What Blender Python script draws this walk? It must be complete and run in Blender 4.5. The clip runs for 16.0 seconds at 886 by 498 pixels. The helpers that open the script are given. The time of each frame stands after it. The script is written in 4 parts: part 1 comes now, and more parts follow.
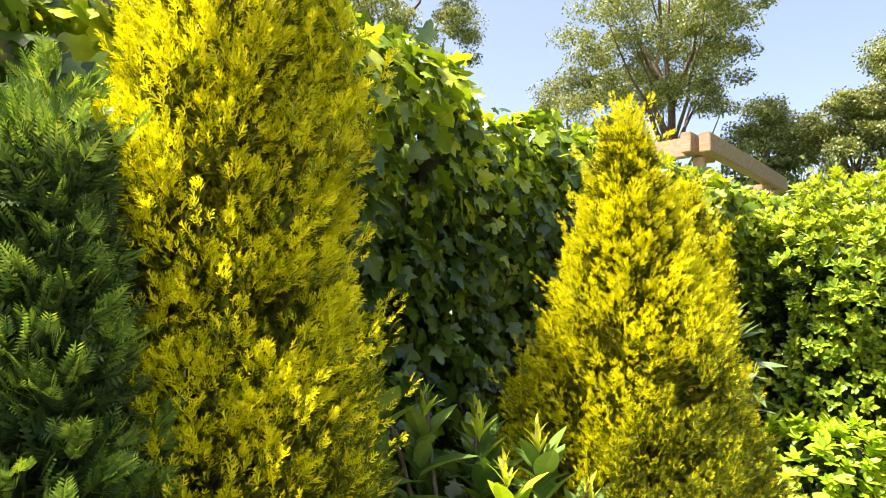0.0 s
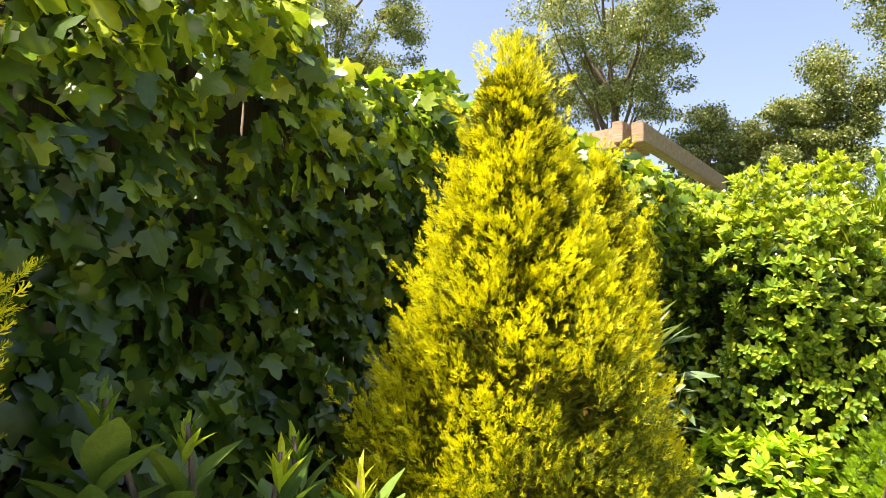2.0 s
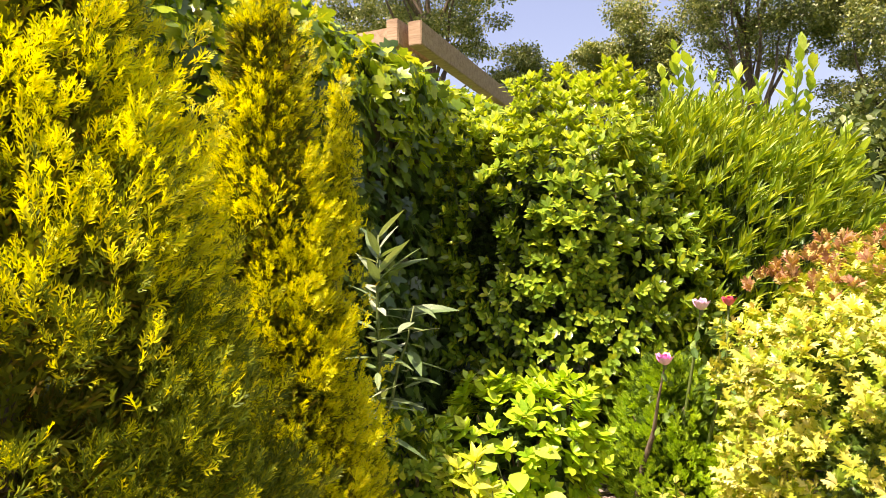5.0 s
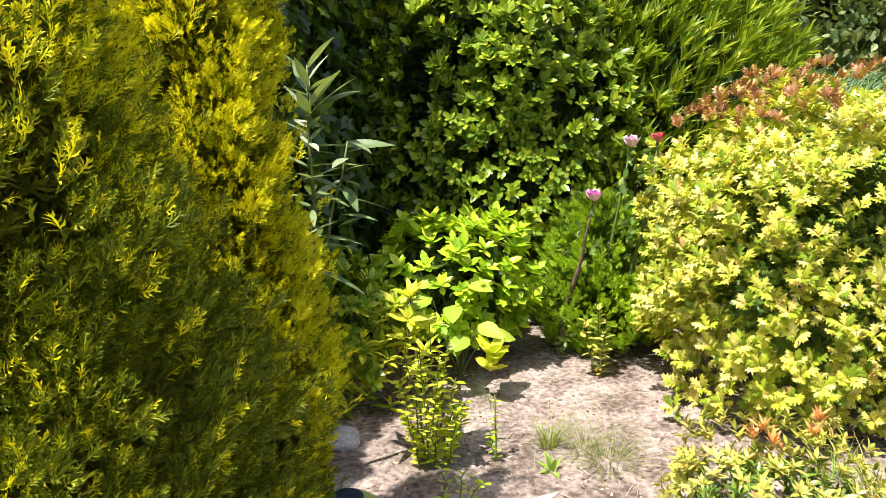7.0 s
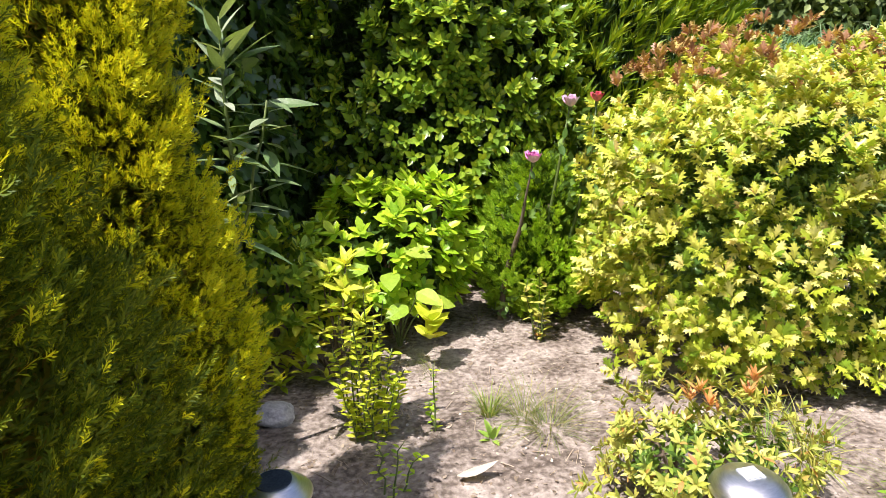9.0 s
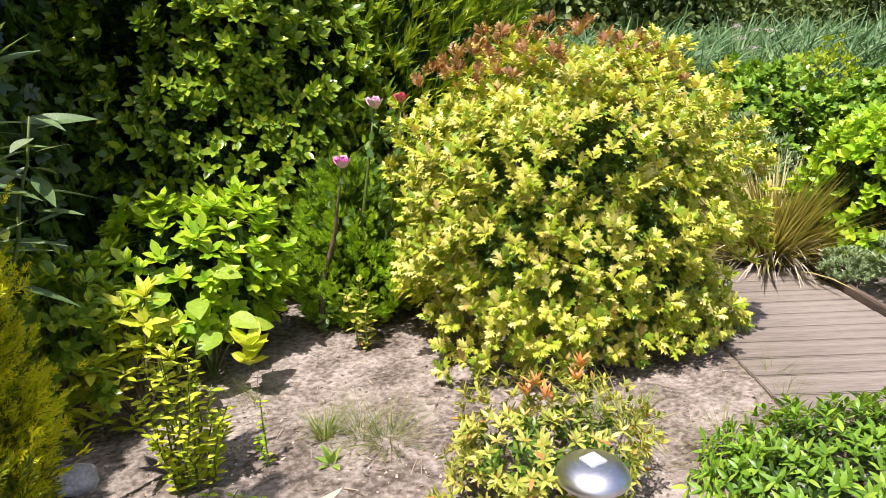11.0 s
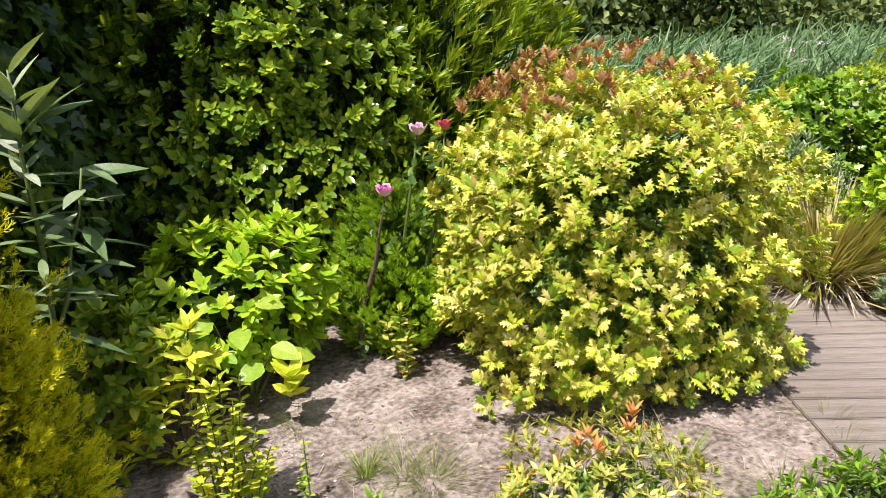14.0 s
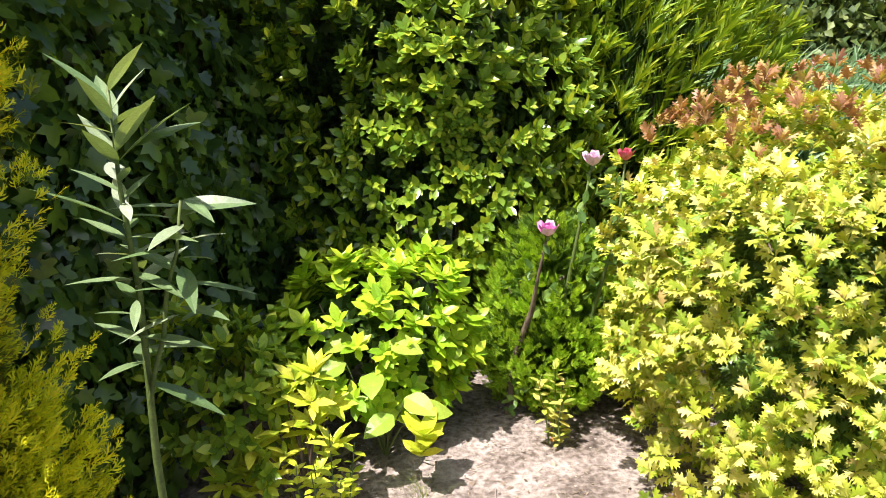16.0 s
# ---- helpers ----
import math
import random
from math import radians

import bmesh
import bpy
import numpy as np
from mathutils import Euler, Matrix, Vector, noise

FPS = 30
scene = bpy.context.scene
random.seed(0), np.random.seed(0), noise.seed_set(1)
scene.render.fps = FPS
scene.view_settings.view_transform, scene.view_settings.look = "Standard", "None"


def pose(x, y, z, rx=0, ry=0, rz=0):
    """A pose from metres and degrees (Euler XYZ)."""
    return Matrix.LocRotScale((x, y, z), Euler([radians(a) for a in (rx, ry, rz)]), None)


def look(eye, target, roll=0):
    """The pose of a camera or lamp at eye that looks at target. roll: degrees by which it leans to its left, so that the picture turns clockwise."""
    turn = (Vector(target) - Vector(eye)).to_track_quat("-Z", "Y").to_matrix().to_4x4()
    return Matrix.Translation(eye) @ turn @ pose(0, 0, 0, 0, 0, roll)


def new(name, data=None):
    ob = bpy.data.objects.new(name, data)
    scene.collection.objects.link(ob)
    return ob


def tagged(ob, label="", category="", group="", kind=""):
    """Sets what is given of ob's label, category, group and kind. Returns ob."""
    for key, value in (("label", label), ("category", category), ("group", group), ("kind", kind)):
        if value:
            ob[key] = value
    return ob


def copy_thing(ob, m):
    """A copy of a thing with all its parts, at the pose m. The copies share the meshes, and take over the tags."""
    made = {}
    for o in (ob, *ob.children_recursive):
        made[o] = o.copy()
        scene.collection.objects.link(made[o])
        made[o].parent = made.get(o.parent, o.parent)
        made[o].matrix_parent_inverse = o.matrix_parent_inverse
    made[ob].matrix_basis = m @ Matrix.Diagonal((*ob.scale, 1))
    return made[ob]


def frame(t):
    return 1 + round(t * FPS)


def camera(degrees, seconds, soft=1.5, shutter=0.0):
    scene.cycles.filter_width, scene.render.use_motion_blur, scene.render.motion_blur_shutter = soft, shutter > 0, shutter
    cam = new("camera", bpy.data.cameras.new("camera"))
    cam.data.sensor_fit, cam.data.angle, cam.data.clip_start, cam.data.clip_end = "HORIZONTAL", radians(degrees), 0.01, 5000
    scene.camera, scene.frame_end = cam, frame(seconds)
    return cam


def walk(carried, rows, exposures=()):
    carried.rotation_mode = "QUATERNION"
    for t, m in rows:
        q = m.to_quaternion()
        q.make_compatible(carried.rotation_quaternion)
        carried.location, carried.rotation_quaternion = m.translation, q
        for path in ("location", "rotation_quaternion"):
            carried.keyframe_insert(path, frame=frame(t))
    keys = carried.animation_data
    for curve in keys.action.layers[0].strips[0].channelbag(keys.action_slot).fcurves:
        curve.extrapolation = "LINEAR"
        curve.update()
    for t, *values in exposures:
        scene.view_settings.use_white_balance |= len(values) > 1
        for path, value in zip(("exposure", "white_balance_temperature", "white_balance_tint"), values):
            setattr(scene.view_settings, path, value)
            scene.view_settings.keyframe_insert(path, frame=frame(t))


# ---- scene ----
cam = camera(65.9, 16.0, soft=0.75)
PATH = [
    (0, (2.264, -1.024, 1.516), (1.229, 0.68, 1.679), -0.4),
    (0.5, (2.295, -0.843, 1.501), (1.264, 0.864, 1.661), -0.3),
    (1, (2.313, -0.688, 1.485), (1.285, 1.02, 1.645), -0.3),
    (1.5, (2.245, -0.525, 1.498), (1.247, 1.2, 1.676), -0.2),
    (2, (2.245, -0.35, 1.478), (1.334, 1.42, 1.664), -0.5),
    (2.5, (2.316, -0.066, 1.455), (1.462, 1.733, 1.637), -0.7),
    (3, (2.33, 0.15, 1.453), (1.548, 1.982, 1.636), -0.8),
    (3.5, (2.304, 0.324, 1.46), (1.67, 2.212, 1.639), -0.8),
    (4, (2.351, 0.476, 1.429), (1.825, 2.397, 1.606), -1.2),
    (4.5, (2.391, 0.581, 1.407), (1.904, 2.517, 1.537), -1.4),
    (5, (2.408, 0.611, 1.383), (1.949, 2.557, 1.398), -1.5),
    (5.2, (2.411, 0.618, 1.374), (1.968, 2.568, 1.333), -1.6),
    (7.3, (2.375, 0.643, 1.332), (2.147, 2.576, 0.872), -1.6),
    (7.5, (2.381, 0.646, 1.325), (2.174, 2.578, 0.852), -1.6),
    (8, (2.387, 0.658, 1.317), (2.229, 2.587, 0.812), -1.6),
    (8.5, (2.417, 0.697, 1.314), (2.282, 2.622, 0.788), -1.7),
    (9, (2.414, 0.745, 1.318), (2.306, 2.669, 0.783), -1.7),
    (9.5, (2.377, 0.814, 1.328), (2.392, 2.74, 0.791), -1.8),
    (10, (2.382, 0.838, 1.318), (2.586, 2.752, 0.776), -2.0),
    (10.2, (2.38, 0.843, 1.32), (2.656, 2.747, 0.774), -2.1),
    (12.3, (2.3, 0.886, 1.374), (2.843, 2.726, 0.808), -2.4),
    (12.5, (2.296, 0.887, 1.385), (2.837, 2.727, 0.817), -2.4),
    (13, (2.281, 0.898, 1.4), (2.825, 2.736, 0.831), -2.4),
    (13.5, (2.275, 0.925, 1.415), (2.816, 2.765, 0.846), -2.4),
    (14, (2.318, 0.965, 1.457), (2.701, 2.846, 0.894), -2.4),
    (14.1, (2.332, 0.975, 1.459), (2.666, 2.865, 0.897), -2.3),
    (14.5, (2.369, 1.008, 1.452), (2.488, 2.927, 0.903), -2.1),
    (15, (2.338, 1.117, 1.456), (2.284, 3.043, 0.919), -1.9),
    (15.5, (2.344, 1.22, 1.455), (2.252, 3.152, 0.945), -1.9),
    (16, (2.423, 1.381, 1.458), (2.305, 3.312, 0.952), -2.0),
]
walk(cam, [(t, look(eye, goal, roll)) for t, eye, goal, roll in PATH],
     exposures=[(0, 1.66, 7000, 22), (1.5, 1.68, 7000, 22), (2.5, 1.37, 6800, 21), (5, 1.31, 7600, 31), (7.5, 0.98, 6400, 19), (10, 0.72, 6300, 20), (12.5, 0.47, 6300, 21), (14, 0.58, 6300, 21), (16, 1.05, 6300, 20)])

# ---- light ----
SUN = Vector((-0.26, -0.31, 0.915)).normalized()
world = bpy.data.worlds.new("sky")
scene.world = world
world.use_nodes = True
wn = world.node_tree.nodes
sky = wn.new("ShaderNodeTexSky")
sky.sky_type, sky.sun_disc = "NISHITA", False
sky.sun_elevation = math.asin(SUN.z)
sky.sun_rotation = math.atan2(SUN.x, SUN.y)
sky.air_density, sky.dust_density, sky.ozone_density = 1.0, 3.6, 1.9
wn["Background"].inputs["Strength"].default_value = 0.115
world.node_tree.links.new(sky.outputs[0], wn["Background"].inputs["Color"])
sun = new("sun", bpy.data.lights.new("sun", "SUN"))
sun.data.energy, sun.data.angle, sun.data.color = 5.0, radians(0.55), (1.0, 0.95, 0.86)
sun.matrix_world = look(SUN * 30, (0, 0, 0))


# ---- materials ----
def material(name):
    m = bpy.data.materials.new(name)
    m.use_nodes = True
    return m, m.node_tree.nodes, m.node_tree.links, m.node_tree.nodes["Principled BSDF"]


def ramp_node(nodes, stops):
    r = nodes.new("ShaderNodeValToRGB")
    e = r.color_ramp.elements
    while len(e) < len(stops):
        e.new(0.5)
    for k, (p, c) in enumerate(stops):
        e[k].position, e[k].color = p, (*c, 1)
    return r


def leaf_material(name, stops, rough=0.42, through_light=0.3, veins=0.25, gloss=0.4):
    """Leaf: the tone differs from leaf to leaf, with blotches within each, and light passes through it."""
    m, n, l, p = material(name)
    geo, info = n.new("ShaderNodeNewGeometry"), n.new("ShaderNodeObjectInfo")
    add, fr = n.new("ShaderNodeMath"), n.new("ShaderNodeMath")
    add.operation, fr.operation = "ADD", "FRACT"
    l.new(geo.outputs["Random Per Island"], add.inputs[0])
    l.new(info.outputs["Random"], add.inputs[1])
    l.new(add.outputs[0], fr.inputs[0])
    r = ramp_node(n, stops)
    l.new(fr.outputs[0], r.inputs[0])
    tc = n.new("ShaderNodeTexCoord")
    nz = n.new("ShaderNodeTexNoise")
    nz.inputs["Scale"].default_value, nz.inputs["Detail"].default_value = 38, 5
    l.new(tc.outputs["Object"], nz.inputs["Vector"])
    big = n.new("ShaderNodeTexNoise")
    big.inputs["Scale"].default_value = 3.5
    l.new(tc.outputs["Object"], big.inputs["Vector"])
    mixv = n.new("ShaderNodeMath")
    mixv.operation = "ADD"
    l.new(nz.outputs["Fac"], mixv.inputs[0])
    l.new(big.outputs["Fac"], mixv.inputs[1])
    mr = n.new("ShaderNodeMapRange")
    mr.inputs["From Min"].default_value, mr.inputs["From Max"].default_value = 0.65, 1.35
    mr.inputs["To Min"].default_value, mr.inputs["To Max"].default_value = 1 - veins, 1 + veins
    l.new(mixv.outputs[0], mr.inputs["Value"])
    hsv = n.new("ShaderNodeHueSaturation")
    l.new(r.outputs[0], hsv.inputs["Color"])
    l.new(mr.outputs[0], hsv.inputs["Value"])
    l.new(hsv.outputs[0], p.inputs["Base Color"])
    p.inputs["Roughness"].default_value = rough
    p.inputs["Specular IOR Level"].default_value = gloss
    bump = n.new("ShaderNodeBump")
    bump.inputs["Strength"].default_value, bump.inputs["Distance"].default_value = 0.25, 0.003
    l.new(nz.outputs["Fac"], bump.inputs["Height"])
    l.new(bump.outputs[0], p.inputs["Normal"])
    tr = n.new("ShaderNodeBsdfTranslucent")
    warm = n.new("ShaderNodeMix")
    warm.data_type, warm.blend_type = "RGBA", "MULTIPLY"
    warm.inputs["Factor"].default_value = 1.0
    l.new(hsv.outputs[0], warm.inputs[6])
    warm.inputs[7].default_value = (1.5, 1.35, 0.5, 1)
    l.new(warm.outputs[2], tr.inputs["Color"])
    mix = n.new("ShaderNodeMixShader")
    mix.inputs[0].default_value = through_light * 0.75
    l.new(p.outputs[0], mix.inputs[1])
    l.new(tr.outputs[0], mix.inputs[2])
    l.new(mix.outputs[0], n["Material Output"].inputs["Surface"])
    return m


def rough_material(name, stops, scale, rough=0.85, bump=0.5, dist=0.01, stretch=(1, 1, 1), metal=0.0, fine=6.0):
    """A mottled surface: two scales of noise choose the tone, the finer one also gives the relief."""
    m, n, l, p = material(name)
    tc, mp = n.new("ShaderNodeTexCoord"), n.new("ShaderNodeMapping")
    mp.inputs["Scale"].default_value = stretch
    l.new(tc.outputs["Object"], mp.inputs["Vector"])
    a, b = n.new("ShaderNodeTexNoise"), n.new("ShaderNodeTexNoise")
    a.inputs["Scale"].default_value, b.inputs["Scale"].default_value = scale, scale * fine
    a.inputs["Detail"].default_value, b.inputs["Detail"].default_value = 6, 8
    l.new(mp.outputs[0], a.inputs["Vector"])
    l.new(mp.outputs[0], b.inputs["Vector"])
    info = n.new("ShaderNodeObjectInfo")
    mx, sc = n.new("ShaderNodeMath"), n.new("ShaderNodeMath")
    mx.operation, sc.operation = "ADD", "MULTIPLY_ADD"
    l.new(a.outputs["Fac"], mx.inputs[0])
    l.new(b.outputs["Fac"], mx.inputs[1])
    l.new(info.outputs["Random"], sc.inputs[0])
    sc.inputs[1].default_value = 0.115
    l.new(mx.outputs[0], sc.inputs[2])
    mr = n.new("ShaderNodeMapRange")
    mr.inputs["From Min"].default_value, mr.inputs["From Max"].default_value = 0.7, 1.38
    l.new(sc.outputs[0], mr.inputs["Value"])
    r = ramp_node(n, stops)
    l.new(mr.outputs[0], r.inputs[0])
    l.new(r.outputs[0], p.inputs["Base Color"])
    p.inputs["Roughness"].default_value, p.inputs["Metallic"].default_value = rough, metal
    bp = n.new("ShaderNodeBump")
    bp.inputs["Strength"].default_value, bp.inputs["Distance"].default_value = bump, dist
    l.new(b.outputs["Fac"], bp.inputs["Height"])
    l.new(bp.outputs[0], p.inputs["Normal"])
    return m


GOLD = leaf_material("golden_conifer_foliage", [(0.0, (0.31, 0.39, 0.008)), (0.25, (0.54, 0.59, 0.010)), (0.75, (0.72, 0.71, 0.013)), (1.0, (0.78, 0.68, 0.014))], 0.5, 0.42, 0.28, 0.25)
# older sprays, and the darker green that paints shade on the conifers' lower parts
GOLD_MID = leaf_material("older_and_shade_toned_foliage", [(0.0, (0.06, 0.10, 0.007)), (0.5, (0.14, 0.19, 0.009)), (1.0, (0.31, 0.33, 0.012))], 0.55, 0.28, 0.25, 0.2)
# inner sprays of cypress and golden conifers, darkened for the shade between plumes
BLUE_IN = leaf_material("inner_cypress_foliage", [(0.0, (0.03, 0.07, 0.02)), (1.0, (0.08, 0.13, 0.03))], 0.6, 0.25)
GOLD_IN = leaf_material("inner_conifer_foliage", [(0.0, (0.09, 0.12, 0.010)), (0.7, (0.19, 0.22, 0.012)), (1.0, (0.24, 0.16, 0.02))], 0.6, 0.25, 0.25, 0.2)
BLUE = leaf_material("green_cypress_foliage", [(0.0, (0.08, 0.17, 0.03)), (0.6, (0.17, 0.31, 0.045)), (1.0, (0.33, 0.44, 0.06))], 0.42, 0.35)
DWARF = leaf_material("dwarf_conifer_foliage", [(0.0, (0.20, 0.38, 0.02)), (0.6, (0.35, 0.55, 0.03)), (1.0, (0.52, 0.66, 0.05))], 0.5, 0.4)
# DWARF darkened for the inner sprays, so the gaps look shaded
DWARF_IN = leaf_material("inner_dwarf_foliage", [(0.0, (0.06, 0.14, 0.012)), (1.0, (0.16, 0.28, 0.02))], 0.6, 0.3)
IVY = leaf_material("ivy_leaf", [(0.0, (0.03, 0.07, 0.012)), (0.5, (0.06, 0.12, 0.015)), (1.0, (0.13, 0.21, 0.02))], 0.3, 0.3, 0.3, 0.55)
# lighter copy of IVY for the hedge top: sunlight put into the colour
IVY_SUNLIT = leaf_material("sunlit_young_ivy_leaf", [(0.0, (0.13, 0.24, 0.018)), (0.5, (0.27, 0.39, 0.025)), (1.0, (0.46, 0.54, 0.045))], 0.25, 0.5, 0.25, 0.6)
LAUREL = leaf_material("laurel_leaf", [(0.0, (0.11, 0.21, 0.022)), (0.5, (0.22, 0.35, 0.03)), (0.85, (0.38, 0.49, 0.038)), (1.0, (0.5, 0.57, 0.05))], 0.24, 0.4)
# inner leaves of hedge and shrubs, with shade put into the dark colour
SHADE_LEAF = leaf_material("shade_dark_old_leaf", [(0.0, (0.03, 0.07, 0.012)), (0.7, (0.06, 0.12, 0.018)), (1.0, (0.1, 0.17, 0.02))], 0.4, 0.25)
WILLOWY = leaf_material("narrow_hedge_leaf", [(0.0, (0.10, 0.19, 0.011)), (0.5, (0.21, 0.32, 0.016)), (1.0, (0.38, 0.45, 0.024))], 0.45, 0.4, 0.25, 0.3)
SHOOT = leaf_material("young_shoot_leaf", [(0.0, (0.26, 0.42, 0.04)), (1.0, (0.4, 0.52, 0.07))], 0.34, 0.45)
LIME = leaf_material("lime_leaf", [(0.0, (0.19, 0.37, 0.015)), (0.5, (0.34, 0.53, 0.02)), (1.0, (0.5, 0.63, 0.04))], 0.33, 0.42)
BUTTER = leaf_material("yellow_young_leaf", [(0.0, (0.30, 0.44, 0.025)), (0.5, (0.52, 0.60, 0.035)), (1.0, (0.66, 0.66, 0.08))], 0.38, 0.42)
HOLLY = leaf_material("variegated_spiny_leaf", [(0.0, (0.15, 0.27, 0.02)), (0.3, (0.36, 0.44, 0.03)), (0.75, (0.57, 0.56, 0.09)), (0.96, (0.70, 0.66, 0.22)), (1.0, (0.5, 0.32, 0.1))], 0.34, 0.32, 0.3)
# darker copy of HOLLY for the inside, shade put into its tone
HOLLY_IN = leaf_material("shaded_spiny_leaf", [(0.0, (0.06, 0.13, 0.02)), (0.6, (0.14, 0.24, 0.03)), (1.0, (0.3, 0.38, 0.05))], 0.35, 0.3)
BRONZE = leaf_material("bronze_tip_leaf", [(0.0, (0.24, 0.11, 0.06)), (0.5, (0.38, 0.2, 0.09)), (1.0, (0.5, 0.42, 0.12))], 0.38, 0.35)
RHODO = leaf_material("rhododendron_leaf", [(0.0, (0.07, 0.15, 0.03)), (0.6, (0.13, 0.23, 0.04)), (1.0, (0.19, 0.3, 0.05))], 0.36, 0.25)
SILVER = leaf_material("silver_leaf", [(0.0, (0.12, 0.20, 0.07)), (0.7, (0.22, 0.31, 0.14)), (1.0, (0.42, 0.48, 0.34))], 0.36, 0.3)
GREY_HERB = leaf_material("grey_herb_leaf", [(0.0, (0.16, 0.24, 0.11)), (1.0, (0.3, 0.4, 0.2))], 0.6, 0.3)
GRASS = leaf_material("grass_blade", [(0.0, (0.12, 0.22, 0.03)), (0.6, (0.22, 0.32, 0.05)), (1.0, (0.42, 0.38, 0.14))], 0.5, 0.35)
SEDGE = leaf_material("bronze_sedge_blade", [(0.0, (0.20, 0.18, 0.05)), (0.4, (0.36, 0.33, 0.09)), (0.8, (0.5, 0.44, 0.2)), (1.0, (0.26, 0.34, 0.06))], 0.5, 0.35)
REED = leaf_material("reed_blade", [(0.0, (0.06, 0.14, 0.045)), (0.6, (0.11, 0.21, 0.075)), (1.0, (0.2, 0.3, 0.12))], 0.45, 0.35)
TREE_LEAF = leaf_material("tree_leaf", [(0.0, (0.08, 0.13, 0.032)), (0.5, (0.17, 0.22, 0.06)), (1.0, (0.34, 0.36, 0.13))], 0.42, 0.4)
WOOD_LEAF = leaf_material("woodland_leaf", [(0.0, (0.045, 0.085, 0.02)), (0.5, (0.095, 0.145, 0.035)), (1.0, (0.2, 0.25, 0.07))], 0.5, 0.25)
PINK = leaf_material("pink_petal", [(0.0, (0.66, 0.10, 0.42)), (0.5, (0.8, 0.3, 0.6)), (1.0, (0.9, 0.62, 0.78))], 0.45, 0.0)
PALE_PINK = leaf_material("pale_pink_petal", [(0.0, (0.82, 0.45, 0.62)), (1.0, (0.9, 0.76, 0.84))], 0.45, 0.0)
RED = leaf_material("red_petal", [(0.0, (0.55, 0.04, 0.06)), (1.0, (0.8, 0.2, 0.28))], 0.45, 0.0)
LAUREL_PALE = leaf_material("pale_laurel_leaf", [(0.0, (0.20, 0.32, 0.022)), (0.5, (0.34, 0.45, 0.03)), (1.0, (0.48, 0.54, 0.05))], 0.27, 0.42)
LITTER = leaf_material("dry_litter", [(0.0, (0.12, 0.085, 0.055)), (0.5, (0.24, 0.19, 0.135)), (1.0, (0.42, 0.35, 0.27))], 0.85, 0.1)
ORANGE = leaf_material("orange_young_leaf", [(0.0, (0.5, 0.2, 0.06)), (1.0, (0.66, 0.36, 0.12))], 0.4, 0.3)
PALE_LEAF = leaf_material("bleached_dead_leaf", [(0.0, (0.52, 0.45, 0.34)), (1.0, (0.62, 0.55, 0.43))], 0.7, 0.1)
COVER = leaf_material("ground_cover_leaf", [(0.0, (0.09, 0.2, 0.02)), (0.6, (0.19, 0.35, 0.03)), (1.0, (0.33, 0.47, 0.05))], 0.36, 0.35)
PIERIS = leaf_material("pieris_leaf", [(0.0, (0.20, 0.28, 0.035)), (0.4, (0.37, 0.40, 0.06)), (0.93, (0.52, 0.48, 0.12)), (0.985, (0.5, 0.25, 0.07)), (1.0, (0.48, 0.2, 0.07))], 0.38, 0.3)
DRY_GRASS = leaf_material("dry_grass_blade", [(0.0, (0.09, 0.15, 0.02)), (0.6, (0.17, 0.2, 0.05)), (1.0, (0.32, 0.27, 0.12))], 0.6, 0.3)
LIME_GRASS = leaf_material("weed_leaf", [(0.0, (0.2, 0.34, 0.05)), (1.0, (0.36, 0.5, 0.09))], 0.45, 0.35)
MEADOW = rough_material("rough_meadow", [(0.0, (0.03, 0.05, 0.012)), (0.5, (0.06, 0.10, 0.025)), (1.0, (0.11, 0.15, 0.04))], 1.5, 0.95, 0.8, 0.05)
BARK = rough_material("bark", [(0.0, (0.05, 0.035, 0.022)), (0.5, (0.13, 0.095, 0.06)), (1.0, (0.24, 0.19, 0.13))], 14, 0.9, 0.7, 0.01, (1, 1, 0.25))
GREEN_STEM = rough_material("green_stem", [(0.0, (0.06, 0.10, 0.02)), (1.0, (0.15, 0.2, 0.05))], 20, 0.6, 0.2, 0.002)
SOIL = rough_material("sandy_soil", [(0.0, (0.04, 0.029, 0.021)), (0.3, (0.115, 0.09, 0.07)), (0.55, (0.225, 0.187, 0.155)), (1.0, (0.42, 0.365, 0.315))], 4.5, 0.95, 0.9, 0.02, fine=9)
DECK = rough_material("weathered_decking", [(0.0, (0.12, 0.10, 0.08)), (0.5, (0.195, 0.165, 0.135)), (1.0, (0.27, 0.235, 0.195))], 5, 0.8, 0.35, 0.004, (0.35, 5, 5))
KERB = rough_material("dark_edging_timber", [(0.0, (0.06, 0.042, 0.03)), (1.0, (0.16, 0.115, 0.085))], 8, 0.85, 0.5, 0.005, (4, 0.4, 4))
TIMBER = rough_material("planed_pergola_timber", [(0.0, (0.22, 0.14, 0.07)), (0.5, (0.34, 0.23, 0.13)), (1.0, (0.46, 0.33, 0.2))], 5, 0.75, 0.3, 0.004, (5, 0.5, 5))
FENCE = rough_material("old_fence_board", [(0.0, (0.04, 0.03, 0.022)), (1.0, (0.12, 0.09, 0.065))], 6, 0.9, 0.5, 0.006, (3, 3, 0.4))
STONE = rough_material("pale_stone", [(0.0, (0.25, 0.25, 0.25)), (1.0, (0.6, 0.6, 0.6))], 14, 0.85, 0.6, 0.008)
STEEL = rough_material("brushed_steel", [(0.0, (0.55, 0.55, 0.56)), (1.0, (0.76, 0.76, 0.77))], 9, 0.36, 0.05, 0.001, (1, 1, 9), 1.0)
PANEL = rough_material("dark_solar_cell", [(0.0, (0.02, 0.028, 0.045)), (1.0, (0.05, 0.065, 0.09))], 30, 0.15, 0.05, 0.001)
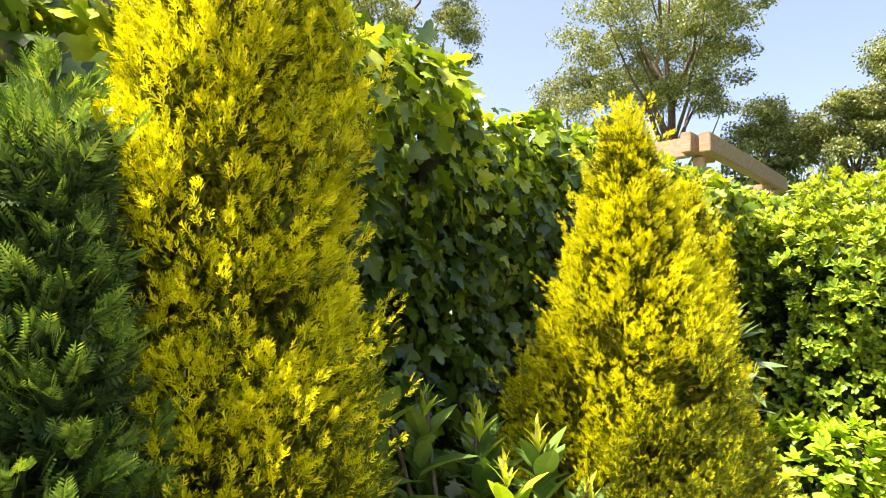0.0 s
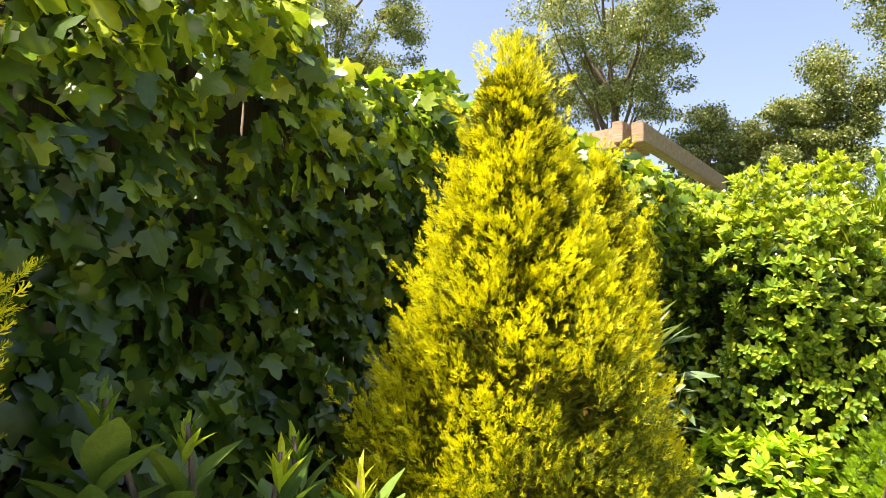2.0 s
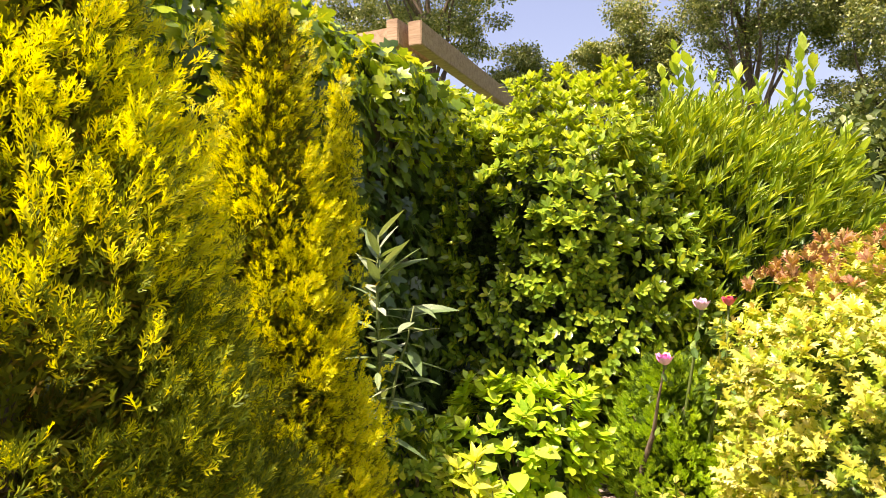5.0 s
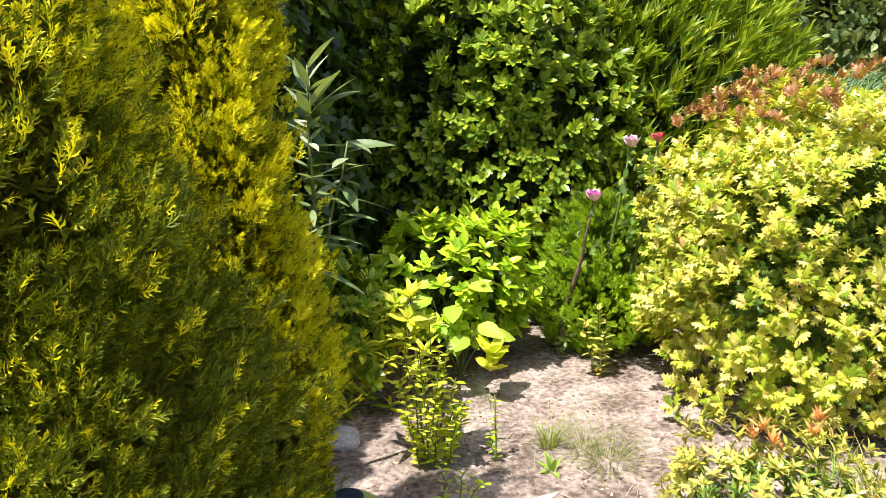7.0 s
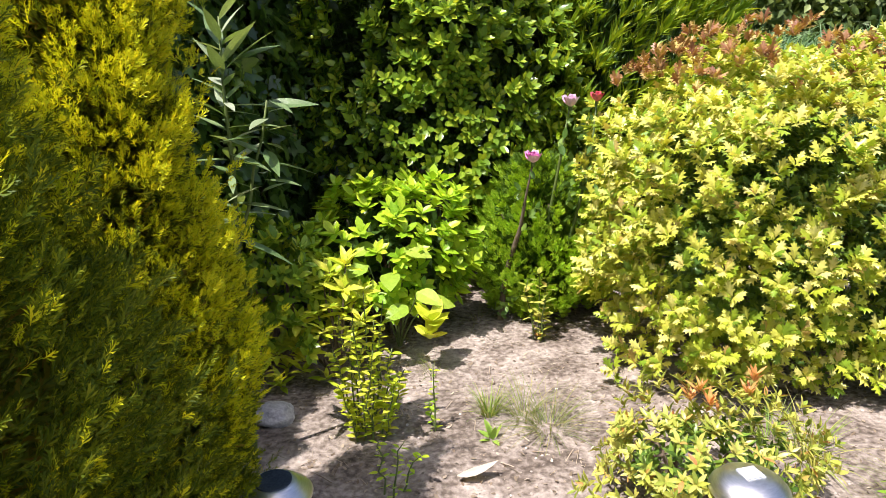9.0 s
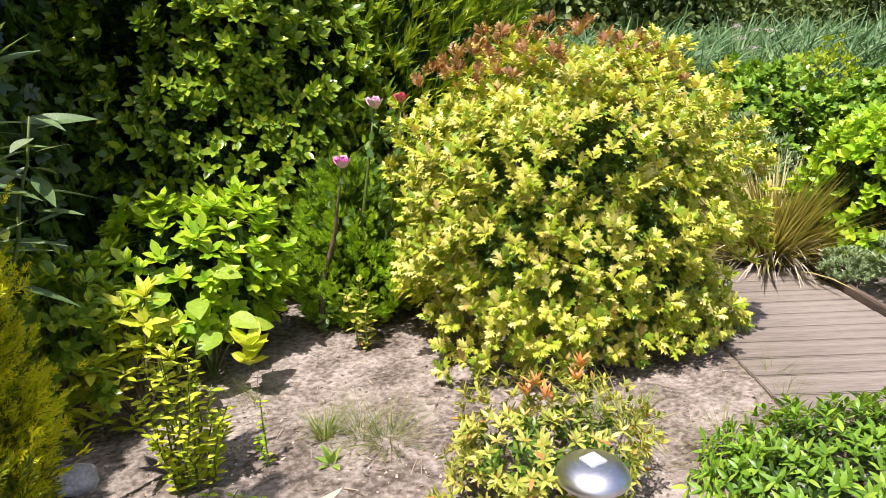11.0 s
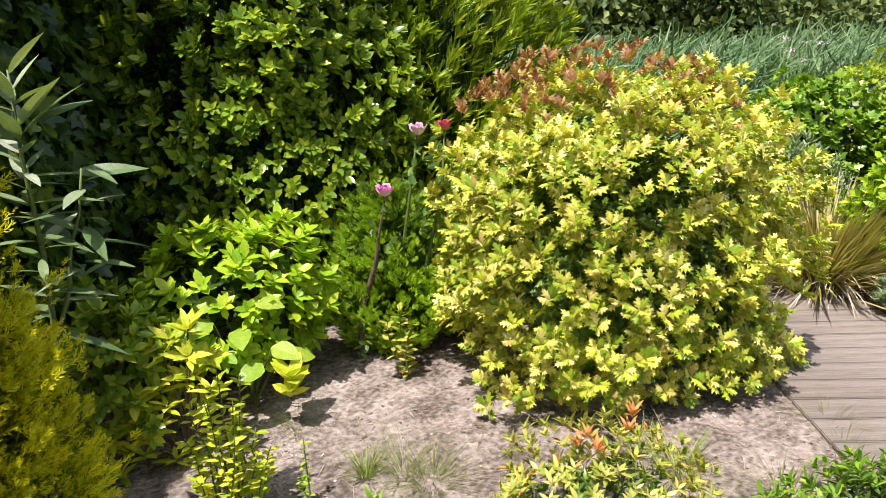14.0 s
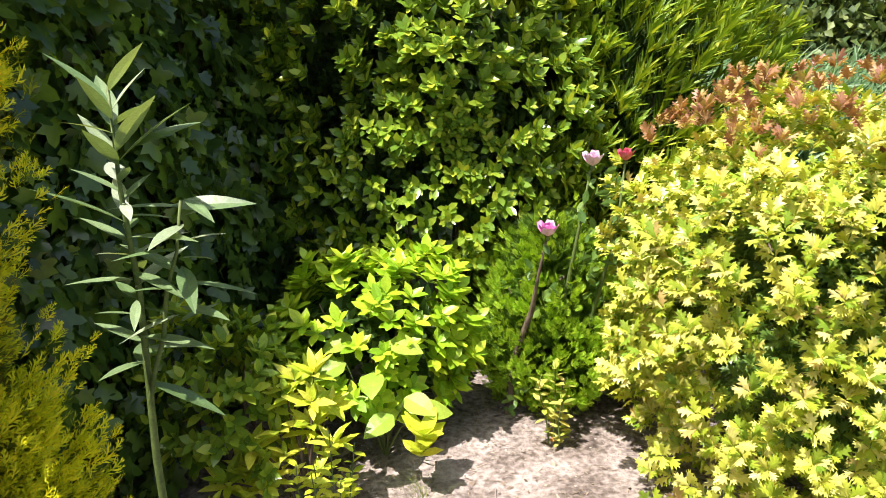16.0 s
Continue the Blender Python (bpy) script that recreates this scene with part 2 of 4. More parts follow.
GLASSY = rough_material("clear_lamp_plastic", [(0.0, (0.6, 0.62, 0.62)), (1.0, (0.75, 0.77, 0.77))], 20, 0.15, 0.02, 0.001)

PALE_CELL = rough_material("hazed_solar_cell", [(0.0, (0.33, 0.36, 0.38)), (1.0, (0.5, 0.52, 0.53))], 30, 0.25, 0.05, 0.001)
GRIT = leaf_material("grit", [(0.0, (0.12, 0.095, 0.075)), (0.6, (0.28, 0.24, 0.2)), (1.0, (0.5, 0.46, 0.42))], 0.9, 0.0)
# ---- builders ----
rng = np.random.default_rng(7)


def part(name, data, mat, parent=None, label=""):
    """Links a bmesh or a mesh as one mesh object under a thing or part."""
    if isinstance(data, bmesh.types.BMesh):
        me = bpy.data.meshes.new(name)
        data.to_mesh(me)
        data.free()
    else:
        me = data
    if mat and not me.materials:
        me.materials.append(mat)
    ob = new(name, me)
    ob.parent = parent
    return tagged(ob, label)


def thing(name, x, y, z, label, category, group="", kind=""):
    ob = new(name)
    ob.location = (x, y, z)
    ob.empty_display_size = 0.1
    return tagged(ob, label, category, group, kind)


def mesh_of(name, verts, faces, smooth=False):
    me = bpy.data.meshes.new(name)
    me.from_pydata([tuple(v) for v in verts], [], faces)
    if smooth:
        me.polygons.foreach_set("use_smooth", [True] * len(me.polygons))
    me.update()
    return me


def blade(length_steps, shape, fold=0.12, droop=0.15):
    """A leaf of unit length along y with a midrib: shape gives its half width at each step."""
    v, f = [], []
    k = length_steps
    for i in range(k + 1):
        t = i / k
        w = shape(t)
        z = -droop * t * t
        v += [(-w, t, z + fold * w), (0, t, z - fold * w * 0.3), (w, t, z + fold * w)]
    for i in range(k):
        a = 3 * i
        f += [(a, a + 1, a + 4, a + 3), (a + 1, a + 2, a + 5, a + 4)]
    return np.array(v), f


def lobed(outline, cup=0.12):
    """A leaf drawn as a fan round its middle from an outline of half the leaf."""
    pts = [(0, 0)] + outline + [(0, 1)] + [(-x, y) for x, y in reversed(outline)]
    v = [(0, 0.42, 0.0)] + [(x, y, -cup * (abs(x) * 1.3 + 0.8 * (y - 0.4) ** 2)) for x, y in pts]
    n = len(pts)
    return np.array(v), [(0, 1 + i, 1 + (i + 1) % n) for i in range(n)]


OVAL = blade(3, lambda t: 0.26 * math.sin(math.pi * min(1, t * 0.97 + 0.02)) ** 0.75)
LANCE = blade(3, lambda t: 0.13 * math.sin(math.pi * min(1, t ** 0.8 * 0.98 + 0.01)), 0.2, 0.22)
SLIM = blade(3, lambda t: 0.075 * math.sin(math.pi * min(1, t ** 0.8 * 0.98 + 0.01)), 0.2, 0.2)
BROAD = blade(5, lambda t: 0.36 * math.sin(math.pi * min(1, t ** 0.75 * 0.97 + 0.02)) ** 0.85, 0.1, 0.25)
STRAP = blade(4, lambda t: 0.011 * (1 - t ** 3) + 0.001, 0.4, 0.35)
ARCH = blade(6, lambda t: 0.0065 * (1 - t ** 3) + 0.0008, 0.4, 0.8)
IVY_LEAF = lobed([(0.22, -0.08), (0.46, 0.08), (0.30, 0.24), (0.56, 0.5), (0.24, 0.56), (0.2, 0.8)])
SPINY = lobed([(0.03, 0.02), (0.08, 0.2), (0.30, 0.34), (0.12, 0.42), (0.34, 0.66), (0.11, 0.66), (0.17, 0.86), (0.05, 0.84)], 0.45)
LEATHERY = blade(5, lambda t: 0.23 * math.sin(math.pi * min(1, t ** 0.9 * 0.98 + 0.01)) ** 0.75, 0.15, 0.25)
LANCE_WIDE = blade(4, lambda t: 0.17 * math.sin(math.pi * min(1, t ** 0.85 * 0.98 + 0.01)) ** 0.8, 0.15, 0.25)
LONG_FLAT = blade(6, lambda t: 0.122 * math.sin(math.pi * min(1, t ** 0.8 * 0.98 + 0.01)), 0.15, 0.12)
FLAKE = (np.array([(-0.7, 0.05, 0.05), (-0.1, 0.32, 0.08), (0.62, 0.12, -0.03), (0.3, -0.22, 0.04), (-0.25, -0.28, -0.02)]), [(0, 1, 4), (1, 2, 3), (1, 3, 4)])
REED_LEAF = blade(3, lambda t: 0.03 * (1 - t ** 2) + 0.002, 0.3, 0.35)
DIAMOND = (np.array([(0, 0, 0), (-0.3, 0.45, 0.08), (0, 1, -0.06), (0.3, 0.45, 0.08)]), [(0, 1, 2), (0, 2, 3)])
PETAL = blade(3, lambda t: 0.42 * math.sin(math.pi * min(1, t * 0.85 + 0.03)) ** 0.6, 0.3, -0.4)


def spray():
    """A flat feathery conifer spray: an axis and side twigs, each a slim scaly blade."""
    v, f = [], []

    def twig(a, b, w, up):
        a, b = np.array(a), np.array(b)
        side = np.cross(b - a, (0, 0, 1.0))
        side /= np.linalg.norm(side) + 1e-9
        k = len(v)
        m = a + (b - a) * 0.55
        v.extend([a, m + side * w * 1.9 + np.array((0, 0, up)), b])
        f.append((k, k + 1, k + 2))

    twig((0, 0, 0), (0, 1, 0), 0.045, 0.04)
    for t, a, ln in ((0.08, -0.75, 0.45), (0.16, 0.6, 0.5), (0.3, -0.45, 0.42), (0.38, 0.8, 0.38), (0.5, -0.65, 0.4), (0.6, 0.4, 0.36), (0.7, -0.4, 0.28), (0.76, 0.6, 0.2), (0.24, 1.0, 0.3), (0.44, -1.0, 0.3)):
        twig((0, t, 0), (ln * math.sin(a), t + ln * math.cos(a), 0.25 * ln * math.sin(9 * t)), 0.036, 0.045)
    return np.array(v), f


SPRAY = spray()


def fan():
    """A flat fern-like cypress spray: an axis with close pairs of side twigs, each with its own short scales."""
    v, f = [], []

    def scale(a, b, w):
        a, b = np.array(a, float), np.array(b, float)
        side = np.array((b[1] - a[1], a[0] - b[0], 0)) * w
        k = len(v)
        v.extend([a, a + (b - a) * 0.5 + side, b, a + (b - a) * 0.5 - side])
        f.append((k, k + 1, k + 2, k + 3))

    scale((0, 0, 0), (0, 1, 0.06), 0.05)
    for i in range(7):
        t = 0.08 + 0.12 * i
        ln = 0.46 * (1 - 0.7 * t)
        for sgn in (-1, 1):
            tip = (sgn * ln * 0.8, t + ln * 0.75, -0.12 * ln)
            scale((0, t, 0), tip, 0.13)
            if i < 5:
                mx, my = tip[0] * 0.5, t + ln * 0.37
                scale((mx, my, -0.03), (mx + sgn * 0.02, my + ln * 0.5, -0.04), 0.14)
    return np.array(v), f


FAN = fan()


def unit(a):
    return a / (np.linalg.norm(a, axis=-1, keepdims=True) + 1e-9)


def frames(along, face):
    """Rotation matrices whose y runs along and whose z is as near as may be to face."""
    y = unit(along)
    x = unit(np.cross(y, face))
    return np.stack([x, y, np.cross(x, y)], axis=2)


def cloud(name, leaf, pos, along, face, size, width=None):
    """One mesh of many leaves."""
    lv, lf = leaf
    n, k = len(pos), len(lv)
    rot = frames(along, face)
    loc = lv[None] * size[:, None, None]
    if width is not None:
        loc = loc * np.stack([width, np.ones(n), np.ones(n)], 1)[:, None, :]
    v = np.einsum("nij,nkj->nki", rot, loc) + pos[:, None, :]
    corners = np.concatenate([np.array(q) for q in lf])
    counts = np.array([len(q) for q in lf])
    me = bpy.data.meshes.new(name)
    me.vertices.add(n * k)
    me.vertices.foreach_set("co", v.astype(np.float32).ravel())
    loops = (corners[None] + (np.arange(n) * k)[:, None]).ravel()
    me.loops.add(len(loops))
    me.loops.foreach_set("vertex_index", loops.astype(np.int32))
    starts = np.concatenate([[0], np.cumsum(counts)[:-1]])
    me.polygons.add(n * len(lf))
    me.polygons.foreach_set("loop_start", (starts[None] + (np.arange(n) * len(corners))[:, None]).ravel().astype(np.int32))
    me.update(calc_edges=True)
    me.validate()
    return me


def leaves(owner, mat, leaf, pos, along, face, size, near=(2.3, 1.0, 1.3), singles=0, name="leaf"):
    """Foliage of a plant: the leaves nearest to a place on the path are parts, the rest is joined."""
    base = np.array(owner.location)
    order = np.argsort(np.linalg.norm(pos + base - np.array(near), axis=1))
    one, rest = order[:singles], order[singles:]
    if len(rest):
        ob = part("foliage", cloud("foliage", leaf, pos[rest], along[rest], face[rest], size[rest]), mat, owner)
        tagged(ob, kind="stuff")
    if len(one):
        me = mesh_of(name, leaf[0], leaf[1])
        me.materials.append(mat)
        rot = frames(along[one], face[one])
        for j, i in enumerate(one):
            ob = new(name, me)
            ob.parent = owner
            m = Matrix([list(r) for r in rot[j]]).to_4x4()
            ob.matrix_local = Matrix.Translation(pos[i]) @ m @ Matrix.Scale(float(size[i]), 4)


def tube(points, radii, sides=6):
    """A tapering tube along points, as a mesh."""
    pts = np.array(points, float)
    v, f = [], []
    for i, p in enumerate(pts):
        d = unit(pts[min(i + 1, len(pts) - 1)] - pts[max(i - 1, 0)])
        a = unit(np.cross(d, (0.31, 0.87, 0.2)))
        b = np.cross(d, a)
        for s in range(sides):
            g = 2 * math.pi * s / sides
            v.append(p + radii[i] * (a * math.cos(g) + b * math.sin(g)))
    for i in range(len(pts) - 1):
        for s in range(sides):
            q = (s + 1) % sides
            f.append((i * sides + s, i * sides + q, (i + 1) * sides + q, (i + 1) * sides + s))
    f.append(tuple(range((len(pts) - 1) * sides, len(pts) * sides)))
    return mesh_of("stem", v, f, True)


def bent(a, b, sag=0.1, steps=5, wobble=0.02):
    a, b = np.array(a, float), np.array(b, float)
    t = np.linspace(0, 1, steps)[:, None]
    p = a + (b - a) * t
    p[:, 2] += sag * np.sin(t[:, 0] * math.pi)
    p[1:-1] += rng.normal(0, wobble, (steps - 2, 3))
    return p


def whorls(tips, axis, count, spread, size, jitter=0.25):
    """Leaves round shoot tips: positions, directions, faces, sizes."""
    n = len(tips)
    axis = unit(axis)
    u = unit(np.cross(axis, rng.normal(size=(n, 3))))
    w = np.cross(axis, u)
    P, A, F, S = [], [], [], []
    turn = rng.uniform(0, 6.28, n)
    for k in range(count):
        g = turn + k * 2.4 + rng.normal(0, 0.2, n)
        out = u * np.cos(g)[:, None] + w * np.sin(g)[:, None]
        tilt = (spread * (0.55 + 0.6 * k / count) + rng.normal(0, jitter * 0.5, n))[:, None]
        d = axis * np.cos(tilt) + out * np.sin(tilt)
        P.append(tips - axis * (0.35 * size * k / count))
        A.append(d + rng.normal(0, jitter * 0.3, (n, 3)))
        F.append(axis * np.sin(tilt) - out * np.cos(tilt) + 0.25 * np.array((0, 0, 1)))
        S.append(size * rng.uniform(0.65, 1.15, n))
    return np.concatenate(P), np.concatenate(A), np.concatenate(F), np.concatenate(S)


def dome(n, rx, ry, h, z0=0.0, lumps=14, depth=(0.72, 1.0), bump=0.16, low=-0.15):
    """Shoot tips over an uneven rounded bush: positions and outward directions."""
    d = unit(rng.normal(size=(n * 3, 3)))
    d = d[d[:, 2] > low][:n]
    c = unit(rng.normal(size=(lumps, 3)))
    d = d / (np.sum(np.abs(d) ** 2.8, axis=1, keepdims=True) ** (1 / 2.8)) * 0.97
    r = 1 - bump + bump * 1.6 * np.max(np.clip(unit(d) @ c.T, 0, 1) ** 14, axis=1)
    r = r * rng.uniform(depth[0], depth[1], len(d)) ** 0.6
    p = d * r[:, None] * np.array((rx, ry, (h - z0) * 0.62))
    p[:, 2] += z0 + (h - z0) * 0.38
    p[:, 2] = np.maximum(p[:, 2], z0 + 0.03)
    return p, unit(d * np.array((1, 1, 0.8)) + np.array((0, 0, 0.45)))


def stems(owner, n, reach, top, radius=0.008, mat=None, spread=0.5):
    for i in range(n):
        g = 2 * math.pi * (i + rng.uniform(0, 0.6)) / n
        r = reach * rng.uniform(spread, 1)
        pts = bent((0.04 * math.cos(g), 0.04 * math.sin(g), -0.03), (r * math.cos(g), r * math.sin(g), top * rng.uniform(0.65, 0.95)), 0.06)
        part("stem", tube(pts, [radius * q for q in (1.5, 1.2, 1, 0.7, 0.4)]), mat or BARK, owner)


# ---- ground ----
def graded(lo, hi, a, b, step):
    inner = list(np.arange(a, b + 1e-6, step))
    out, x, d = [], a, step
    while x > lo:
        d *= 1.45
        x = max(lo, x - d)
        out.append(x)
    up, x, d = [], b, step
    while x < hi:
        d *= 1.45
        x = min(hi, x + d)
        up.append(x)
    return list(reversed(out)) + inner + up


def ground_height(x, y):
    u, w = (x - 5.08) * 0.968 - (y - 3.17) * 0.25, (x - 5.08) * 0.25 + (y - 3.17) * 0.968
    if -0.77 < u < 0.07 and -1.45 < w < 1.6:
        return -0.05
    near = max(0.0, 1 - max(abs(x - 3), abs(y - 2.5)) / 6)
    return near * (0.035 * noise.noise((x * 1.3, y * 1.3, 0)) + 0.014 * noise.noise((x * 7, y * 7, 3)) + 0.008 * noise.noise((x * 23, y * 23, 5)))


def build_ground():
    xs, ys = graded(-900, 900, 1.0, 5.4, 0.035), graded(-900, 900, 1.6, 4.6, 0.035)
    v = [(x, y, ground_height(x, y)) for y in ys for x in xs]
    w = len(xs)
    f = [(j * w + i, j * w + i + 1, (j + 1) * w + i + 1, (j + 1) * w + i) for j in range(len(ys) - 1) for i in range(w - 1)]
    ob = part("ground", mesh_of("ground", v, f, True), SOIL)
    ob.data.materials.append(MEADOW)
    for q in ob.data.polygons:
        c = q.center
        if not (0.4 < c.x < 5.9 and -6 < c.y < 5.2):
            q.material_index = 1
    tagged(ob, "dry sandy grey-brown garden soil with litter", "ground", kind="structure")


build_ground()
# ---- end of large structure ----


# ---- boundary: ivy-clad fence ----
LINE = [(0.98, -5.0), (0.98, 0.3), (0.92, 1.2), (0.90, 1.9), (1.12, 2.6), (1.42, 4.1), (1.62, 5.0), (1.95, 6.4), (2.6, 8.5)]


def along_line(s):
    """Point and outward normal of the ivy's foot line at distance s."""
    for (x0, y0), (x1, y1) in zip(LINE, LINE[1:]):
        d = math.hypot(x1 - x0, y1 - y0)
        if s <= d or (x1, y1) == LINE[-1]:
            return x0 + (x1 - x0) * s / d, y0 + (y1 - y0) * s / d, (y1 - y0) / d, -(x1 - x0) / d
        s -= d


def fence():
    ob = thing("garden_fence", 0, 0, 0, "old dark timber fence hidden under ivy", "fence")
    total = sum(math.hypot(b[0] - a[0], b[1] - a[1]) for a, b in zip(LINE, LINE[1:]))
    s = 0.0
    bm = bmesh.new()
    bmesh.ops.create_cube(bm, size=1, matrix=Matrix.Diagonal((0.022, 0.32, 2.25, 1)))
    bmesh.ops.bevel(bm, geom=bm.edges[:], offset=0.004, segments=1, affect="EDGES")
    data = bpy.data.meshes.new("board")
    bm.to_mesh(data)
    bm.free()
    data.materials.append(FENCE)
    while s < total:
        x, y, nx, ny = along_line(s)
        b = new("board", data)
        b.parent = ob
        back = 0.3 if round(s / 0.19) % 2 else 0.33
        b.matrix_local = pose(x - nx * back, y - ny * back, 1.12, rz=math.degrees(math.atan2(ny, nx)))
        s += 0.19


CREST_Y = [-0.6, -0.1, 0.33, 1.2, 1.65, 2.4, 3.25, 3.65, 4.3, 6.0]
CREST_Z = [2.12, 2.2, 2.34, 2.5, 2.36, 2.43, 2.58, 2.42, 2.40, 2.42]


def ivy():
    ob = thing("ivy_hedge", 0.9, 1.5, 0, "tall dense hedge of glossy green climbing ivy", "ivy")
    n = 27000
    total = 13.4
    s = np.concatenate([rng.uniform(2.6, 11.2, int(n * 0.9)), rng.uniform(0, total, n - int(n * 0.9))])
    ring = rng.uniform(0, 1, n) ** 0.9
    P, A, F, S = [], [], [], []
    for i in range(n):
        x, y, nx, ny = along_line(s[i])
        top = float(np.interp(y, CREST_Y, CREST_Z)) + 0.04 * noise.noise((y * 1.6, 3, 0)) + 0.04 * noise.noise((y * 4.0, 7, 0))
        q = ring[i] * (top + 0.75)
        face = np.array((nx, ny, 0.0))
        if q < top - 0.22:
            z, out, nrm = q, 0.0, face + np.array((0, 0, 0.12))
        else:
            g = min(1.0, (q - top + 0.22) / 0.97)
            an = g * math.pi
            z = top - 0.22 + 0.24 * math.sin(an)
            out = -0.24 * (1 - math.cos(an))
            nrm = face * math.cos(an) + np.array((0, 0, 1.0)) * (math.sin(an) + 0.3)
        bulge = 0.13 * noise.noise((y * 1.7, z * 1.7, 1)) + 0.09 * noise.noise((y * 5, z * 5, 2))
        depth = -abs(rng.normal(0, 0.05))
        brow = (0.14 if y < 2.2 or y > 3.3 else 0.05) * max(0.0, 1 - abs(z - top + 0.2) / 0.42)
        k = out + bulge + depth + brow
        P.append((x + nx * k - 0.9, y + ny * k - 1.5, max(0.03, z + 0.3 * bulge)))
        down = np.array((0, 0, -1.0)) + rng.normal(0, 0.62, 3) + face * 0.3
        A.append(down if q < top - 0.1 else down * 0.4 + rng.normal(0, 0.6, 3))
        F.append(nrm + rng.normal(0, 0.34 if q < top - 0.4 else 0.55, 3))
        S.append(0.04 + 0.06 * rng.uniform(0, 1) ** 1.4)
    P, A, F, S = np.array(P), np.array(A), np.array(F), np.array(S)
    # lighter leaves gather near the top and paint the sunlit crest
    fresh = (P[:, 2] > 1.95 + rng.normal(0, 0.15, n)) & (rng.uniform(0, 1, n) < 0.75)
    leaves(ob, IVY_SUNLIT, IVY_LEAF, P[fresh], A[fresh], F[fresh], S[fresh], (1.3, 1.0, 1.9), 120, "young_leaf")
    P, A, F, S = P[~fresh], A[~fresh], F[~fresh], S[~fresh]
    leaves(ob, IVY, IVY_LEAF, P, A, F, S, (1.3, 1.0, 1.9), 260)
    # back layer, its tone darkened for the shade inside the hedge
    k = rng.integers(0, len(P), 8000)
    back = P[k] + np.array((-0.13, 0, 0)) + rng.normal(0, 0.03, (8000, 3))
    tagged(part("inner_foliage", cloud("inner_foliage", IVY_LEAF, back, A[k], F[k] + rng.normal(0, 0.3, (8000, 3)), S[k] * 1.15), SHADE_LEAF, ob, "older ivy leaves, darkened for the shade inside the hedge"), kind="stuff")
    for i in range(22):
        x, y, nx, ny = along_line(rng.uniform(3, 11))
        pts = bent((x - 0.9 - nx * 0.2, y - 1.5 - ny * 0.2, 0), (x - 0.9 - nx * 0.18, y - 1.5 + rng.uniform(-0.5, 0.5), rng.uniform(1.6, 2.3)), 0.02, 7, 0.04)
        part("stem", tube(pts, [0.012, 0.011, 0.01, 0.009, 0.008, 0.006, 0.004], 5), BARK, ob)


def conifer(x, y, height, radius, outer, mid, inner, label, plumes=430, per=24, size=0.047, tips=(), taper=0.8, low=0.05, name="golden_conifer", lean=(0, 0), shade_foot=0.72, shade_side=(0, 0), foot=0.48, spray_mesh=None):
    """A dense upright conifer built from flame-shaped plumes of flat sprays."""
    ob = thing(name, x, y, 0, label, "conifer", "upright conifers" if name == "golden_conifer" else "")
    part("trunk", tube(bent((0, 0, -0.05), (lean[0], lean[1], height * 0.9), 0, 6, 0.01), [0.045, 0.04, 0.033, 0.024, 0.015, 0.006], 8), BARK, ob)
    z = low * height + (1 - low) * height * (1 - (1 - rng.uniform(0, 1, plumes)) ** 0.62)
    h = np.clip(z / height, 0, 1)
    prof = radius * np.clip(1 - h, 0.0, 1) ** taper * np.clip(foot + 1.8 * h, 0, 1) + 0.012
    g = rng.uniform(0, 2 * math.pi, plumes)
    wob = np.array([noise.noise((math.cos(a) * 1.6 + x * 3, math.sin(a) * 1.6, q * 2.2)) for a, q in zip(g, z)])
    cleft = np.array([noise.noise((math.cos(a) * radius * 9 + y * 5, math.sin(a) * radius * 9, q * 5.0)) for a, q in zip(g, z)])
    r = prof * (1 + 0.26 * wob + 0.24 * np.minimum(cleft, 0.25)) * rng.uniform(0.88, 1.05, plumes)
    extra = []
    for gx, gy, tz, rr in tips:
        m = int(plumes * rr * 0.7)
        tt = rng.uniform(0, 1, m)
        a = rng.uniform(0, 6.28, m)
        q = rr * (1 - tt) ** 0.8 * rng.uniform(0.5, 1, m)
        extra.append(np.stack([gx + q * np.cos(a), gy + q * np.sin(a), tz * (0.72 + 0.28 * tt)], 1))
    base = np.stack([r * np.cos(g), r * np.sin(g), z], 1)
    base[:, :2] += h[:, None] * np.array(lean)
    out = np.stack([np.cos(g), np.sin(g), np.zeros(plumes)], 1)
    if extra:
        e = np.concatenate(extra)
        base, out = np.concatenate([base, e]), np.concatenate([out, unit(rng.normal(size=e.shape) * np.array((1, 1, 0.01)))])
    m = len(base)
    axis = unit(out * rng.uniform(0.3, 1.0, (m, 1)) + np.array((0, 0, 1.0)) + rng.normal(0, 0.2, (m, 3)))
    ln = rng.uniform(0.05, 0.1, m) + 0.1 * (rng.uniform(0, 1, m) > 0.9)
    t = rng.uniform(0, 1, (m, per))
    side = unit(rng.normal(size=(m, per, 3)))
    thick = 0.045 * (1 - t) + 0.005
    p = base[:, None] + axis[:, None] * (t * ln[:, None] - 0.04)[..., None] + side * (thick * rng.uniform(0.2, 1, (m, per)))[..., None]
    d = axis[:, None] * 1.0 + side * (0.75 * (1 - 0.6 * t))[..., None] + out[:, None] * 0.15
    f = rng.normal(size=(m, per, 3)) + out[:, None] * 0.5
    s = size * rng.uniform(0.6, 1.15, (m, per)) * (1 - 0.25 * t)
    p[..., 2] = np.maximum(p[..., 2], 0.02)
    # shade put into the colour: fewer golden sprays low down and on one side
    shaded = shade_foot + 0.9 * np.clip(out @ np.array((shade_side[0], shade_side[1], 0.0)), 0, 1)[:, None]
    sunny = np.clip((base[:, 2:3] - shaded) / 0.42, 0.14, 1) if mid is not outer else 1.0
